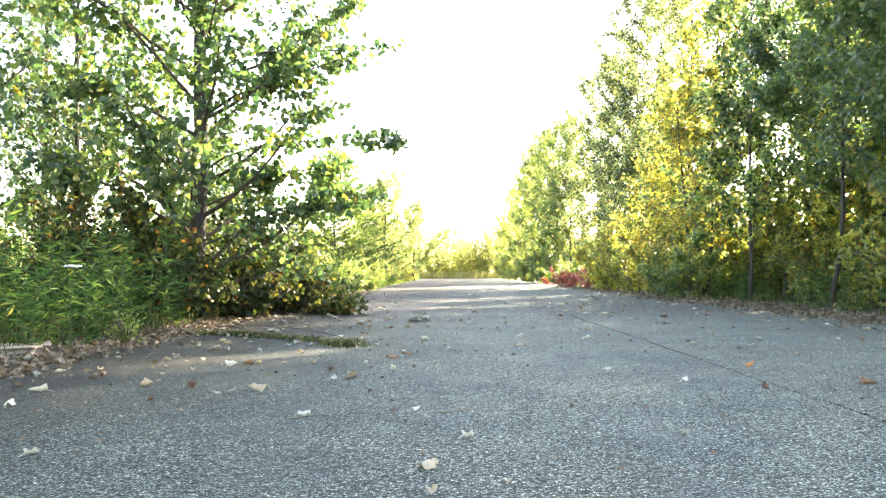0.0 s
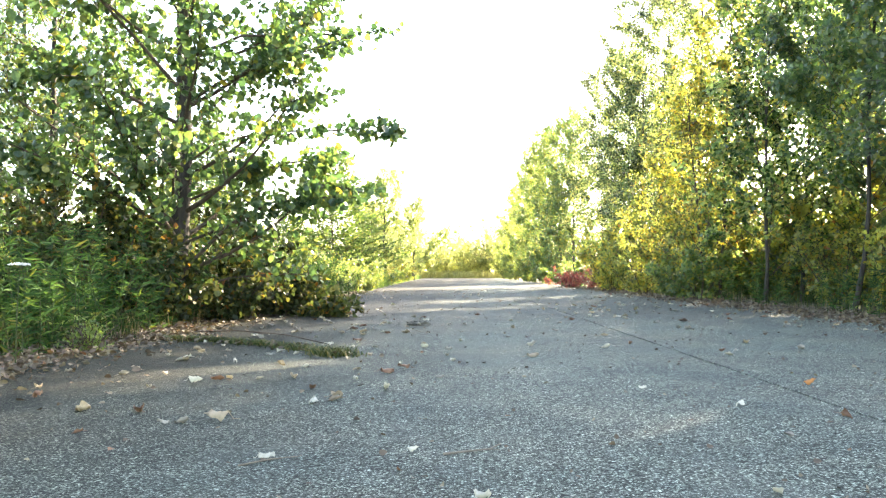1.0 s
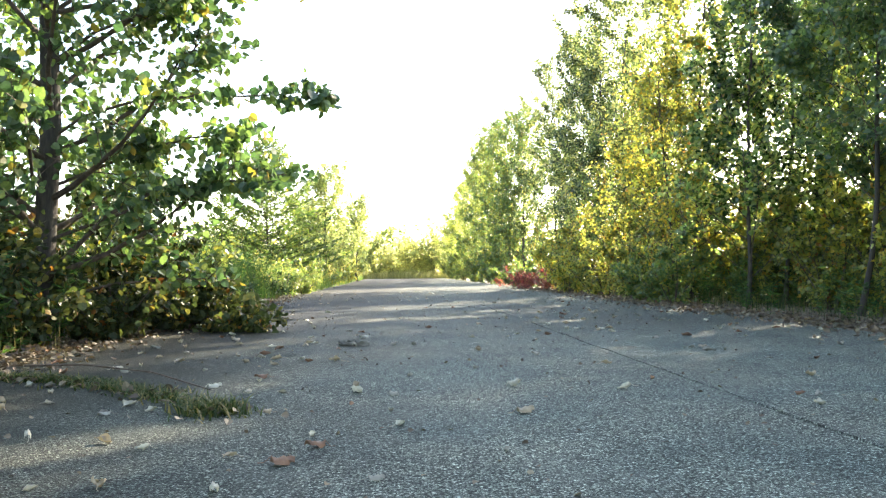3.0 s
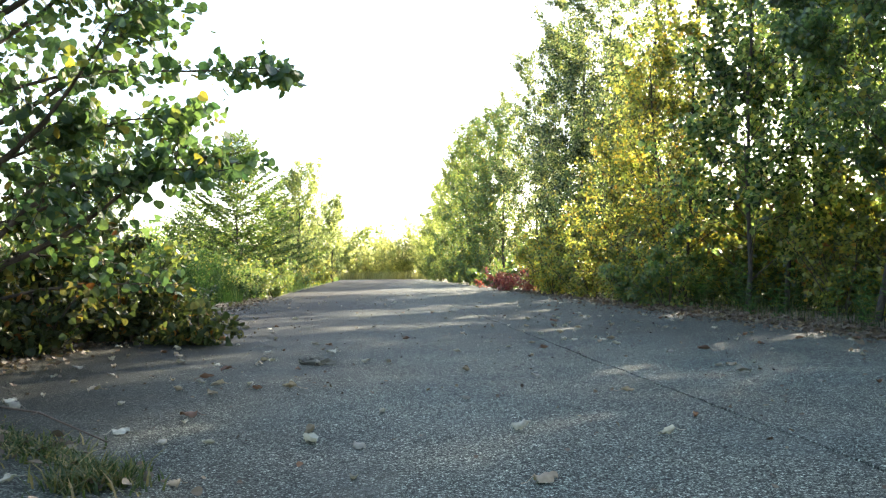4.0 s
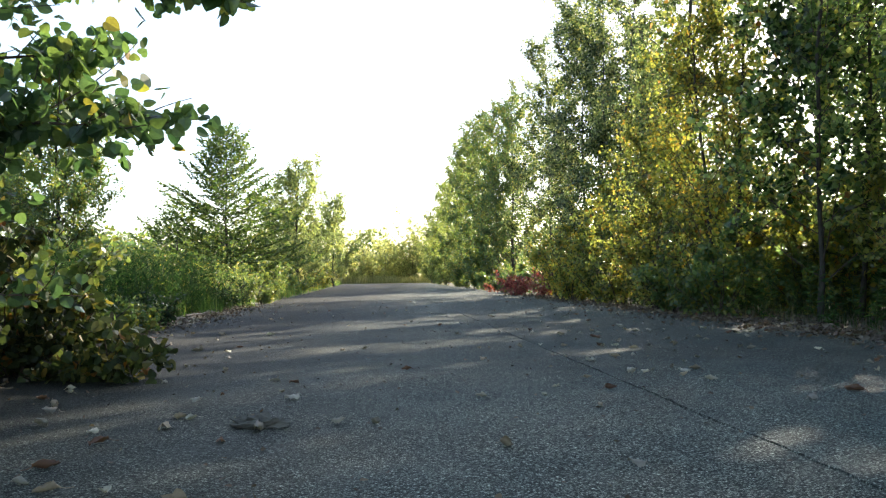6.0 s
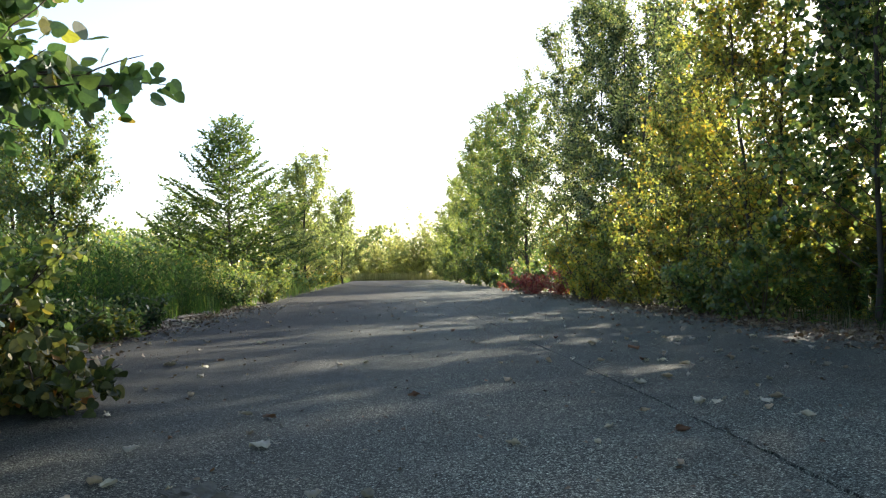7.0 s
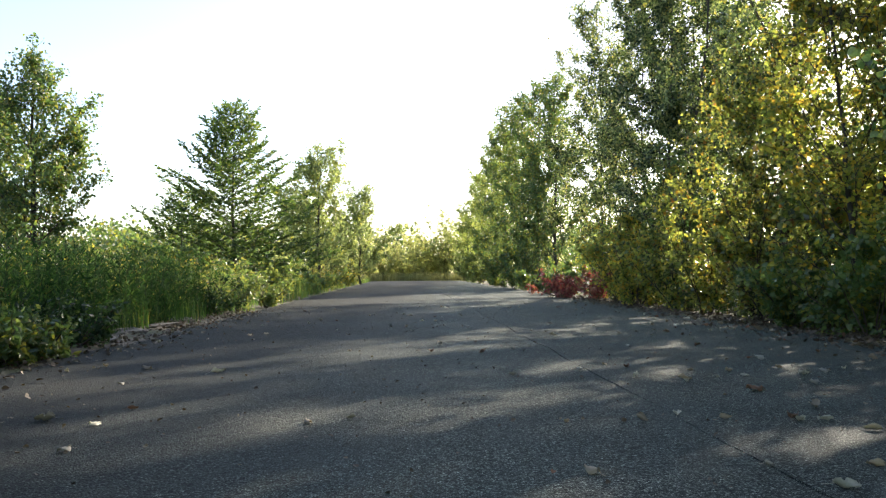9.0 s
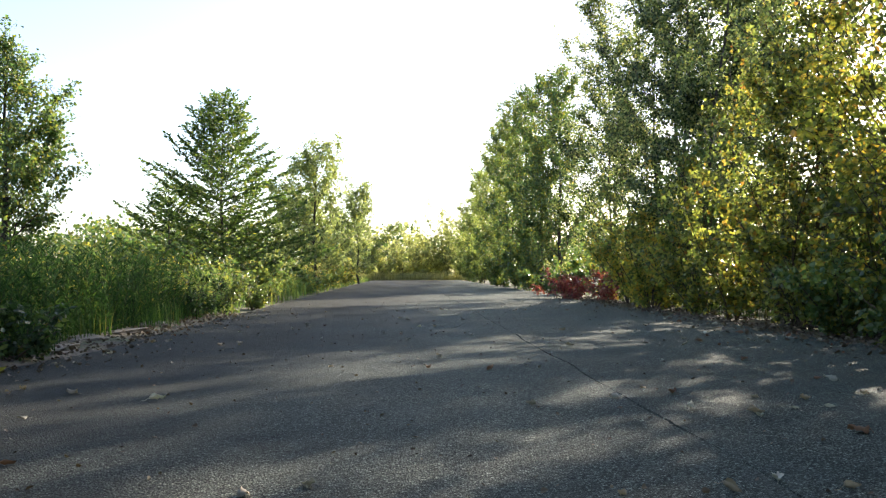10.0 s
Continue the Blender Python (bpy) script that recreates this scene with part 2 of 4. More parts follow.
def rough_mat(name, dark, light, scale, stretch=None, bump_d=0.01, second=None, rough=0.9, strength=0.7):
    m, n, l, b = node_mat(name)
    pos = n.new("ShaderNodeTexCoord").outputs["Object"]
    a = noise_tex(n, l, pos, scale, 6, 0.65, stretch)
    r = ramp(n, [(0.3, dark), (0.7, light)])
    l.new(a.outputs[0], r.inputs[0])
    c = r.outputs[0]
    big = noise_tex(n, l, pos, scale * 0.12, 4)
    c = mix(n, l, "MULTIPLY", 0.6, c, ramp_of(n, l, big.outputs[0], (0.6, 0.6, 0.6), (1.4, 1.35, 1.3)))
    if second:
        s = noise_tex(n, l, pos, scale * 0.3, 5)
        sr = ramp(n, [(0.48, (0, 0, 0)), (0.62, (1, 1, 1))])
        l.new(s.outputs[0], sr.inputs[0])
        c = mix(n, l, "MIX", sr.outputs[0], c, second)
    l.new(c, b.inputs["Base Color"])
    b.inputs["Roughness"].default_value = rough
    bump(n, l, b, a.outputs[0], strength, bump_d)
    return m


M_ASPHALT = asphalt_mat()
M_TAR = rough_mat("crack_filler", (0.018, 0.018, 0.02), (0.05, 0.048, 0.045), 40)
M_SOIL = rough_mat("dry_soil", (0.06, 0.05, 0.035), (0.17, 0.14, 0.10), 7, second=(0.08, 0.09, 0.04), bump_d=0.03)
M_BARK = rough_mat("grey_bark", (0.016, 0.014, 0.012), (0.068, 0.06, 0.05), 26, (1, 1, 0.22), 0.012)
M_TWIG = rough_mat("brown_twig", (0.032, 0.024, 0.018), (0.10, 0.075, 0.056), 30, (1, 1, 0.3), 0.004)
M_STALK = rough_mat("green_stalk", (0.03, 0.05, 0.015), (0.075, 0.095, 0.03), 30)
M_DRYSTALK = rough_mat("dry_stalk", (0.12, 0.10, 0.075), (0.25, 0.22, 0.17), 30)
M_ROT = rough_mat("rotten_bark", (0.05, 0.05, 0.043), (0.19, 0.185, 0.16), 22, (0.4, 1, 1), 0.012)
M_TUFT = leaf_mat("mixed_tuft_grass", [(0, (0.025, 0.048, 0.018)), (0.55, (0.052, 0.080, 0.028)), (0.85, (0.13, 0.125, 0.05)), (1, (0.28, 0.22, 0.12))], trans=0.3, spec=0.2, rough=0.6)
M_CONCRETE = rough_mat("old_concrete", (0.09, 0.08, 0.065), (0.21, 0.19, 0.16), 12, bump_d=0.01)
M_UMBEL = rough_mat("white_petals", (0.62, 0.62, 0.58), (0.85, 0.85, 0.82), 60)


# ---- mesh helpers ----
def mesh_np(name, V, F, mat, smooth=False):
    """A mesh from a vertex array and face arrays, each with one number of corners."""
    me = bpy.data.meshes.new(name)
    F = [f for f in F if len(f)]
    V = np.asarray(V, dtype=np.float32)
    loops = np.concatenate([f.ravel() for f in F]).astype(np.int32)
    totals = np.concatenate([np.full(len(f), f.shape[1]) for f in F]).astype(np.int32)
    me.vertices.add(len(V))
    me.vertices.foreach_set("co", V.ravel())
    me.loops.add(len(loops))
    me.loops.foreach_set("vertex_index", loops)
    me.polygons.add(len(totals))
    me.polygons.foreach_set("loop_start", np.concatenate([[0], np.cumsum(totals)[:-1]]).astype(np.int32))
    me.update(calc_edges=True)
    me.polygons.foreach_set("use_smooth", np.full(len(totals), smooth))
    me.materials.append(mat)
    return me


def part(name, me, parent, label=""):
    ob = new(name, me)
    ob.parent = parent
    if label:
        ob["label"] = label
    return ob


def thing(name, x, y, z=0.0, rz=0.0, label="", category="", group="", kind=""):
    e = new(name)
    e.empty_display_size = 0.2
    e.matrix_basis = pose(x, y, z, 0, 0, rz)
    return tagged(e, label, category, group, kind)


def unit(a):
    return a / np.maximum(np.linalg.norm(a, axis=-1, keepdims=True), 1e-9)


def fold(pts, z=0.16):
    """A leaf outline given by its right half, folded along the midrib: two faces."""
    right = [(x, y, z * x) for x, y in pts]
    inner = [(-x, y, zz) for x, y, zz in right[1:-1]]
    k = len(right)
    T = np.array(right + inner)
    left = [0] + list(range(k, k + len(inner))) + [k - 1]
    return T, np.array([list(range(k)), left[::-1]])


LEAF_FINE = fold([(0, 0), (0.20, -0.07), (0.42, 0.03), (0.53, 0.25), (0.49, 0.50), (0.33, 0.76), (0.12, 0.93), (0, 1)], 0.22)
LEAF_MID = fold([(0, 0), (0.46, 0.12), (0.34, 0.60), (0, 1)], 0.22)
LEAF_FAR = (np.array([(0, 0, 0), (0.42, 0.38, 0.1), (0, 1, 0), (-0.42, 0.38, 0.1)]), np.array([[0, 1, 2, 3]]))
LEAF_LANCE = (np.array([(0, 0, 0), (0.09, 0.4, 0.02), (0, 1, -0.12), (-0.09, 0.4, 0.02)]), np.array([[0, 1, 2, 3]]))
LEAF_OVAL = fold([(0, 0), (0.24, 0.25), (0.22, 0.6), (0, 1)], 0.25)


def leaf_cloud(rng, P, D, size, tpl):
    T, F = tpl
    n, k = len(P), len(T)
    D = unit(D)
    X = unit(np.cross(D, rng.normal(size=(n, 3))))
    Z = np.cross(X, D)
    s = size * rng.uniform(0.6, 1.2, n)
    V = P[:, None] + s[:, None, None] * (T[None, :, 0:1] * X[:, None] + T[None, :, 1:2] * D[:, None] + T[None, :, 2:3] * Z[:, None])
    return V.reshape(-1, 3), (F[None] + (np.arange(n) * k)[:, None, None]).reshape(-1, F.shape[1])


def tube(pts, radii, sides):
    pts = np.asarray(pts, dtype=float)
    t = unit(np.gradient(pts, axis=0))
    ref = np.where(np.abs(t[:, 2:3]) > 0.9, np.array([[1.0, 0, 0]]), np.array([[0, 0, 1.0]]))
    a = unit(np.cross(t, ref))
    b = np.cross(t, a)
    an = np.arange(sides) * 2 * math.pi / sides
    ring = np.cos(an)[None, :, None] * a[:, None] + np.sin(an)[None, :, None] * b[:, None]
    V = (pts[:, None] + np.asarray(radii)[:, None, None] * ring).reshape(-1, 3)
    i, j = np.meshgrid(np.arange(len(pts) - 1), np.arange(sides), indexing="ij")
    q = np.stack([i * sides + j, i * sides + (j + 1) % sides, (i + 1) * sides + (j + 1) % sides, (i + 1) * sides + j], -1).reshape(-1, 4)
    return V, q


def tubes(lines, sides):
    Vs, Fs, k = [], [], 0
    for pts, radii in lines:
        V, q = tube(pts, radii, sides)
        Vs.append(V)
        Fs.append(q + k)
        k += len(V)
    return np.concatenate(Vs), np.concatenate(Fs)


def bend(rng, p, d, length, n, lift, wob):
    """A branch line that starts at p along d, lifting (or drooping) and wandering."""
    d = unit(np.asarray(d, dtype=float))
    out, q = [np.asarray(p, dtype=float)], np.asarray(p, dtype=float)
    for _ in range(n):
        d = unit(d + np.array([0, 0, lift / n]) + rng.normal(size=3) * wob)
        q = q + d * length / n
        out.append(q)
    return np.array(out)


def along(line, s):
    f = s * (len(line) - 1)
    i = np.minimum(f.astype(int), len(line) - 2)
    w = (f - i)[:, None]
    return line[i] * (1 - w) + line[i + 1] * w, unit(line[i + 1] - line[i])


def twigs_of(rng, limb, count, length, first=0.2):
    s = np.sort(rng.uniform(first, 1.0, count))
    P, D = along(limb, s)
    out = []
    for p, d, q in zip(P, D, s):
        dd = unit(d * 0.55 + rng.normal(size=3) * np.array([0.6, 0.6, 0.45]) + np.array([0, 0, 0.08]))
        out.append(bend(rng, p, dd, length * rng.uniform(0.5, 1.2) * (1.15 - 0.5 * q), 3, 0.0, 0.12))
    return out


def leaf_sites(rng, lines, n, droop=0.55, scatter=0.05, clump=0.9):
    """Leaf bases on twigs; some twigs are full of leaves and others nearly bare."""
    lens = np.array([np.linalg.norm(np.diff(l, axis=0), axis=1).sum() for l in lines]) * rng.lognormal(0, clump, len(lines))
    pick = rng.choice(len(lines), n, p=lens / lens.sum())
    P, D = np.zeros((n, 3)), np.zeros((n, 3))
    for i in np.unique(pick):
        w = np.nonzero(pick == i)[0]
        P[w], D[w] = along(lines[i], rng.uniform(0.1, 1.0, len(w)))
    D = D * 0.45 + rng.normal(size=(n, 3)) * 0.55 + np.array([0, 0, -droop])
    return P + rng.normal(size=(n, 3)) * scatter, D


def poplar_profile(u):
    return (1 - u) ** 0.5 * (0.72 + 0.28 * min(1, u * 4)) + 0.12


def grow(rng, h, r0, low, spread, limbs, rise, profile, twig_len=0.5, twig_rate=9, lean=(0, 0), lift=0.35, fan=22):
    """Trunk, limbs and twigs of a tree with its foot at the origin."""
    z = np.linspace(0, 1, 11)
    trunk = np.stack([lean[0] * z * h + np.cumsum(rng.normal(size=11)) * 0.022 * h / 5,
                      lean[1] * z * h + np.cumsum(rng.normal(size=11)) * 0.015 * h / 5, z * h], 1)
    trunk[0, :2] = 0
    tr = r0 * (1 - z) ** 0.8 + 0.006
    tr[0] *= 1.35
    L = []
    for i in range(limbs):
        u = (i + rng.uniform(0.1, 0.9)) / limbs
        f = low + (0.98 - low) * u
        p, _ = along(trunk, np.array([f]))
        az = i * 2.4 + rng.uniform(-0.5, 0.5)
        el = radians(rise + fan * u + rng.uniform(-10, 10))
        ln = spread * profile(u) * rng.uniform(0.75, 1.2)
        d = (math.cos(az) * math.cos(el), math.sin(az) * math.cos(el), math.sin(el))
        line = bend(rng, p[0], d, ln, 6, lift, 0.07)
        tw = twigs_of(rng, line, max(3, int(twig_rate * ln)), twig_len * min(1.0, 0.45 + ln * 0.4))
        L.append((line, max(0.005, r0 * 0.36 * (1 - 0.8 * f)), tw))
    return (trunk, tr), L


LIMB_OBS, LIMB_TWIGS = [], []


def tree(name, rng, x, y, h, r0, low, spread, limbs, rise, n_leaf, size, mat, label, category="tree", group="", profile=poplar_profile,
         tpl=LEAF_MID, split=False, bark=None, z0=-0.02, twig_len=0.5, twig_rate=9, lean=(0, 0), lift=0.35, droop=0.55, extra=(), scatter=0.05, fan=22, clump=0.9):
    bark = bark or M_BARK
    root = thing(name, x, y, z0, 0, label, category, group)
    (trunk, tr), L = grow(rng, h, r0, low, spread, limbs, rise, profile, twig_len, twig_rate, lean, lift, fan)
    for line, r, first, count, reach in extra:
        line = np.asarray(line, dtype=float) - np.array([x, y, z0])
        L.append((line, r, twigs_of(rng, line, count, reach, first)))
    V, F = tube(trunk, tr, 9 if split else 6)
    part("trunk", mesh_np("trunk", V, [F], bark, True), root)
    rest = []
    for line, r, tw in L:
        lines = [(line, np.linspace(r, 0.004, len(line)))]
        fine = [(t, np.linspace(0.005, 0.0022, len(t))) for t in tw]
        if split:
            LIMB_TWIGS.append(tw)
            V, F = tubes(lines, 6)
            V2, F2 = tubes(fine, 3)
            LIMB_OBS.append(part("limb", mesh_np("limb", np.concatenate([V, V2]), [np.concatenate([F, F2 + len(V)])], M_TWIG, True), root))
        else:
            rest += lines + fine
    if rest:
        V, F = tubes(rest, 3)
        tagged(part("branchwork", mesh_np("branchwork", V, [F], M_TWIG), root), kind="stuff")
    all_tw = [t for _, _, tw in L for t in tw] + [l[2:] for l, _, _ in L]
    P, D = leaf_sites(rng, all_tw, n_leaf, droop, scatter, clump)
    V, F = leaf_cloud(rng, P, D, size, tpl)
    tagged(part("crown", mesh_np("crown", V, [F], mat), root), kind="stuff")
    return root


def shrub(name, rng, x, y, h, spread, stems, n_leaf, size, mat, label, category="shrub", group="", tpl=LEAF_MID, droop=0.3, z0=-0.03, low=0.1):
    root = thing(name, x, y, z0, 0, label, category, group)
    lines, tw = [], []
    for i in range(stems):
        az = i * 2.4 + rng.uniform(-0.6, 0.6)
        out = rng.uniform(0.15, 1.0)
        d = (math.cos(az) * out * spread, math.sin(az) * out * spread, h * rng.uniform(0.6, 1.05))
        ln = float(np.linalg.norm(d))
        line = bend(rng, (math.cos(az) * 0.06 * spread, math.sin(az) * 0.06 * spread, 0), d, ln, 6, -0.15, 0.08)
        lines.append((line, np.linspace(0.009, 0.003, 7)))
        tw += twigs_of(rng, line, max(4, int(7 * ln)), 0.34 * min(1, h), low)
    V, F = tubes(lines + [(t, np.linspace(0.004, 0.0018, 4)) for t in tw], 3)
    tagged(part("stem_work", mesh_np("stem_work", V, [F], M_TWIG), root), kind="stuff")
    P, D = leaf_sites(rng, tw, n_leaf, droop, 0.04)
    P[:, 2] = np.maximum(P[:, 2], 0.05)
    V, F = leaf_cloud(rng, P, D, size, tpl)
    tagged(part("foliage", mesh_np("foliage", V, [F], mat), root), kind="stuff")
    return root


def weed_bank(name, rng, spots, h_lo, h_hi, size, mat, label, category="weeds", leaves=28, tpl=LEAF_LANCE, stalk=None, plume=0, up=(-0.3, 0.8)):
    """Many upright leafy stalks, too many to count."""
    lines, Ps, Ds, Pf, Df = [], [], [], [], []
    for x, y in spots:
        h = rng.uniform(h_lo, h_hi)
        d = (rng.normal() * 0.14, rng.normal() * 0.14, 1)
        ln = bend(rng, (x, y, -0.04), d, h, 4, 0.0, 0.06)
        lines.append((ln, np.linspace(0.004, 0.0015, 5)))
        s = rng.uniform(0.03, 1.0, leaves)
        P, _ = along(ln, s)
        az = rng.uniform(0, 2 * math.pi, leaves)
        Ps.append(P)
        Ds.append(np.stack([np.cos(az), np.sin(az), rng.uniform(*up, leaves)], 1))
        if plume and rng.random() < 0.6:
            P, _ = along(ln, rng.uniform(0.86, 1.0, plume))
            Pf.append(P + rng.normal(size=(plume, 3)) * 0.03)
            Df.append(rng.normal(size=(plume, 3)) + np.array([0, 0, 0.6]))
    root = thing(name, 0, 0, 0, 0, label, category, kind="stuff")
    V, F = tubes(lines, 3)
    tagged(part("stalk_mass", mesh_np("stalk_mass", V, [F], stalk or M_STALK), root), kind="stuff")
    V, F = leaf_cloud(rng, np.concatenate(Ps), np.concatenate(Ds), size, tpl)
    tagged(part("leaf_mass", mesh_np("leaf_mass", V, [F], mat), root), kind="stuff")
    if Pf:
        V, F = leaf_cloud(rng, np.concatenate(Pf), np.concatenate(Df), 0.035, LEAF_OVAL)
        tagged(part("flower_mass", mesh_np("flower_mass", V, [F], M_GOLDENROD), root), kind="stuff")
    return root


def grass(name, rng, xs, ys, h_lo, h_hi, width, mat, label, z=-0.03, bend_out=0.5):
    """Curved tapering blades."""
    n = len(xs)
    az = rng.uniform(0, 2 * math.pi, n)
    h = rng.uniform(h_lo, h_hi, n)
    o = np.stack([np.cos(az), np.sin(az), np.zeros(n)], 1)
    w = np.stack([-np.sin(az), np.cos(az), np.zeros(n)], 1) * width
    b = np.stack([xs, ys, np.full(n, z)], 1)
    lean = rng.uniform(0.1, 1.0, n)[:, None] * bend_out
    up = np.array([0, 0, 1.0])
    m = b + up * (h * 0.55)[:, None] + o * lean * (h * 0.3)[:, None]
    t = b + up * (h * 0.9)[:, None] + o * lean * h[:, None]
    V = np.stack([b - w, b + w, m + w * 0.7, m - w * 0.7, t], 1).reshape(-1, 3)
    k = (np.arange(n) * 5)[:, None]
    me = mesh_np(name, V, [np.array([[0, 1, 2, 3]]) + k, np.array([[3, 2, 4]]) + k], mat)
    return tagged(new(name, me), label, "grass", kind="stuff")


def left_edge(y):
    return -2.02 - 0.036 * np.asarray(y)


def right_edge(y):
    return 3.80 - 0.036 * np.asarray(y)


# ---- ground and road ----
def build_ground():
    rng = np.random.default_rng(3)
    u = np.linspace(-1, 1, 181)
    g = np.sign(u) * (np.sinh(np.abs(u) * 6.2) / np.sinh(6.2)) * 2500
    X, Y = np.meshgrid(g, g + 14, indexing="xy")
    Z = np.full(X.shape, -0.05)
    out = np.maximum(left_edge(Y) - X, X - right_edge(Y))
    near = np.clip(1 - np.hypot(X, Y - 14) / 90, 0, 1)
    for i in range(len(g)):
        for j in range(len(g)):
            if near[i, j] > 0 and out[i, j] > -0.1:
                Z[i, j] = -0.035 + near[i, j] * min(1, max(0, out[i, j] * 2)) * (
                    0.05 * noise.noise((X[i, j] * 0.9, Y[i, j] * 0.9, 0)) + 0.02)
    V = np.stack([X, Y, Z], -1).reshape(-1, 3)
    n = len(g)
    i, j = np.meshgrid(np.arange(n - 1), np.arange(n - 1), indexing="ij")
    q = np.stack([i * n + j, i * n + j + 1, (i + 1) * n + j + 1, (i + 1) * n + j], -1).reshape(-1, 4)
    tagged(new("ground", mesh_np("ground", V, [q], M_SOIL, True)), "dry brown soil with weeds and litter", "ground", kind="structure")


def slab(name, ys, a, b, cols, label):
    n = len(ys)
    f = np.linspace(0, 1, cols)
    X = a[:, None] * (1 - f) + b[:, None] * f
    top = np.stack([X, np.repeat(ys[:, None], cols, 1), np.zeros_like(X)], -1)
    rim_l, rim_r = top[:, 0] + np.array([-0.03, 0, -0.09]), top[:, -1] + np.array([0.03, 0, -0.09])
    V = np.concatenate([top.reshape(-1, 3), rim_l, rim_r])
    i, j = np.meshgrid(np.arange(n - 1), np.arange(cols - 1), indexing="ij")
    q = np.stack([i * cols + j, i * cols + j + 1, (i + 1) * cols + j + 1, (i + 1) * cols + j], -1).reshape(-1, 4)
    k = np.arange(n - 1)
    ql = np.stack([n * cols + k, k * cols, (k + 1) * cols, n * cols + k + 1], -1)
    qr = np.stack([k * cols + cols - 1, n * cols + n + k, n * cols + n + k + 1, (k + 1) * cols + cols - 1], -1)
    return tagged(new(name, mesh_np(name, V, [np.concatenate([q, ql, qr])], M_ASPHALT)), label, "road", kind="structure")


def build_road():
    ys = np.concatenate([np.arange(-14, 1, 0.15), np.arange(1, 26, 0.035), np.arange(26, 64.01, 0.15)])
    rag = np.array([0.16 * noise.noise((0, y * 0.7, 3)) + 0.06 * noise.noise((0, y * 4, 7)) for y in ys])
    rag2 = np.array([0.16 * noise.noise((5, y * 0.7, 3)) + 0.06 * noise.noise((5, y * 4, 7)) for y in ys])
    seam = 1.36 - 0.0405 * ys + np.array([0.03 * noise.noise((9, y * 1.2, 1)) + 0.010 * noise.noise((9, y * 9, 4)) for y in ys])
    gap = np.array([max(0.0003, (0.0085 if y < 9 else 0.0048) + 0.008 * noise.noise((11, y * 1.3, 2)) + 0.006 * noise.noise((13, y * 14, 5))) for y in ys])
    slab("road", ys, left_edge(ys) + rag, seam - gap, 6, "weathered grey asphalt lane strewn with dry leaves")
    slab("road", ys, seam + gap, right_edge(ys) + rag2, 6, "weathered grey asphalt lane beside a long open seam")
    V = np.concatenate([np.stack([seam - 0.05, ys, np.full(len(ys), -0.012)], 1), np.stack([seam + 0.05, ys, np.full(len(ys), -0.012)], 1)])
    k, n = np.arange(len(ys) - 1), len(ys)
    tagged(new("road_seam", mesh_np("road_seam", V, [np.stack([k, n + k, n + k + 1, k + 1], -1)], M_TAR)),
           "dark tar and grit in the road seam", "road seam", kind="structure")


build_ground()
build_road()


# ---- the cottonwood on the verge ----
def near_leaf_meshes():
    """Six curved cottonwood leaves with their stalks."""
    out = []
    for i in range(6):
        rng = np.random.default_rng(60 + i)
        v = np.linspace(0, 1, 7)
        w = np.array([0.14, 0.44, 0.55, 0.53, 0.43, 0.25, 0.0])
        f = np.array([-1, -0.5, 0, 0.5, 1])
        X = w[:, None] * f[None] * rng.uniform(0.9, 1.05)
        Yv = np.repeat(v[:, None], 5, 1) - 0.10 * np.abs(f)[None] * (1 - v[:, None])
        cup, arch = rng.uniform(0.15, 0.45), rng.uniform(0.05, 0.22)
        Zv = cup * np.abs(X) - arch * v[:, None] ** 2 + rng.normal(size=X.shape) * 0.012
        V = np.stack([X, Yv, Zv], -1).reshape(-1, 3)
        a, b = np.meshgrid(np.arange(6), np.arange(4), indexing="ij")
        q = np.stack([a * 5 + b, a * 5 + b + 1, (a + 1) * 5 + b + 1, (a + 1) * 5 + b], -1).reshape(-1, 4)
        SV, SF = tube([(0, -0.55, 0.12), (0, -0.25, 0.03), (0, 0.02, 0)], [0.014, 0.012, 0.01], 3)
        out.append(mesh_np("leaf", np.concatenate([V, SV]), [np.concatenate([q, SF + len(V)])], M_COTTON_NEAR, True))
    return out


def hang_leaves(rng, k, n, size):
    """Leaves on their stalks along the twigs of one limb."""
    limb, twigs = LIMB_OBS[k], LIMB_TWIGS[k]
    for i in range(n):
        p, d = along(twigs[int(rng.integers(len(twigs)))], np.array([rng.uniform(0.15, 1.0)]))
        tip = unit(d[0] * 0.4 + rng.normal(size=3) * 0.5 + np.array([0, 0, -0.55]))
        x = unit(np.cross(tip, rng.normal(size=3)))
        z = np.cross(x, tip)
        s = size * rng.uniform(0.65, 1.2)
        m = Matrix(((x[0], tip[0], z[0]), (x[1], tip[1], z[1]), (x[2], tip[2], z[2]))).to_4x4()
        ob = part("leaf", LEAF_MESHES[int(rng.integers(6))], limb)
        ob.matrix_basis = Matrix.Translation(p[0] + tip * 0.55 * s - z * 0.12 * s) @ m @ Matrix.Scale(s, 4)


LEAF_MESHES = near_leaf_meshes()
LONG = [(-3.04, 8.70, 1.50), (-2.71, 8.68, 1.72), (-2.28, 8.66, 1.84), (-1.87, 8.72, 1.88), (-1.45, 8.82, 1.90), (-1.08, 8.92, 1.95), (-0.93, 8.95, 1.94)]
UP_R = [(-3.08, 8.78, 2.50), (-2.80, 8.85, 2.74), (-2.49, 9.0, 2.93), (-1.95, 9.35, 3.02), (-1.5, 9.6, 3.12), (-1.15, 9.85, 3.2)]
UP_R2 = [(-3.06, 8.75, 2.1), (-2.6, 8.6, 2.35), (-2.1, 8.5, 2.5), (-1.6, 8.4, 2.62), (-1.2, 8.3, 2.72)]
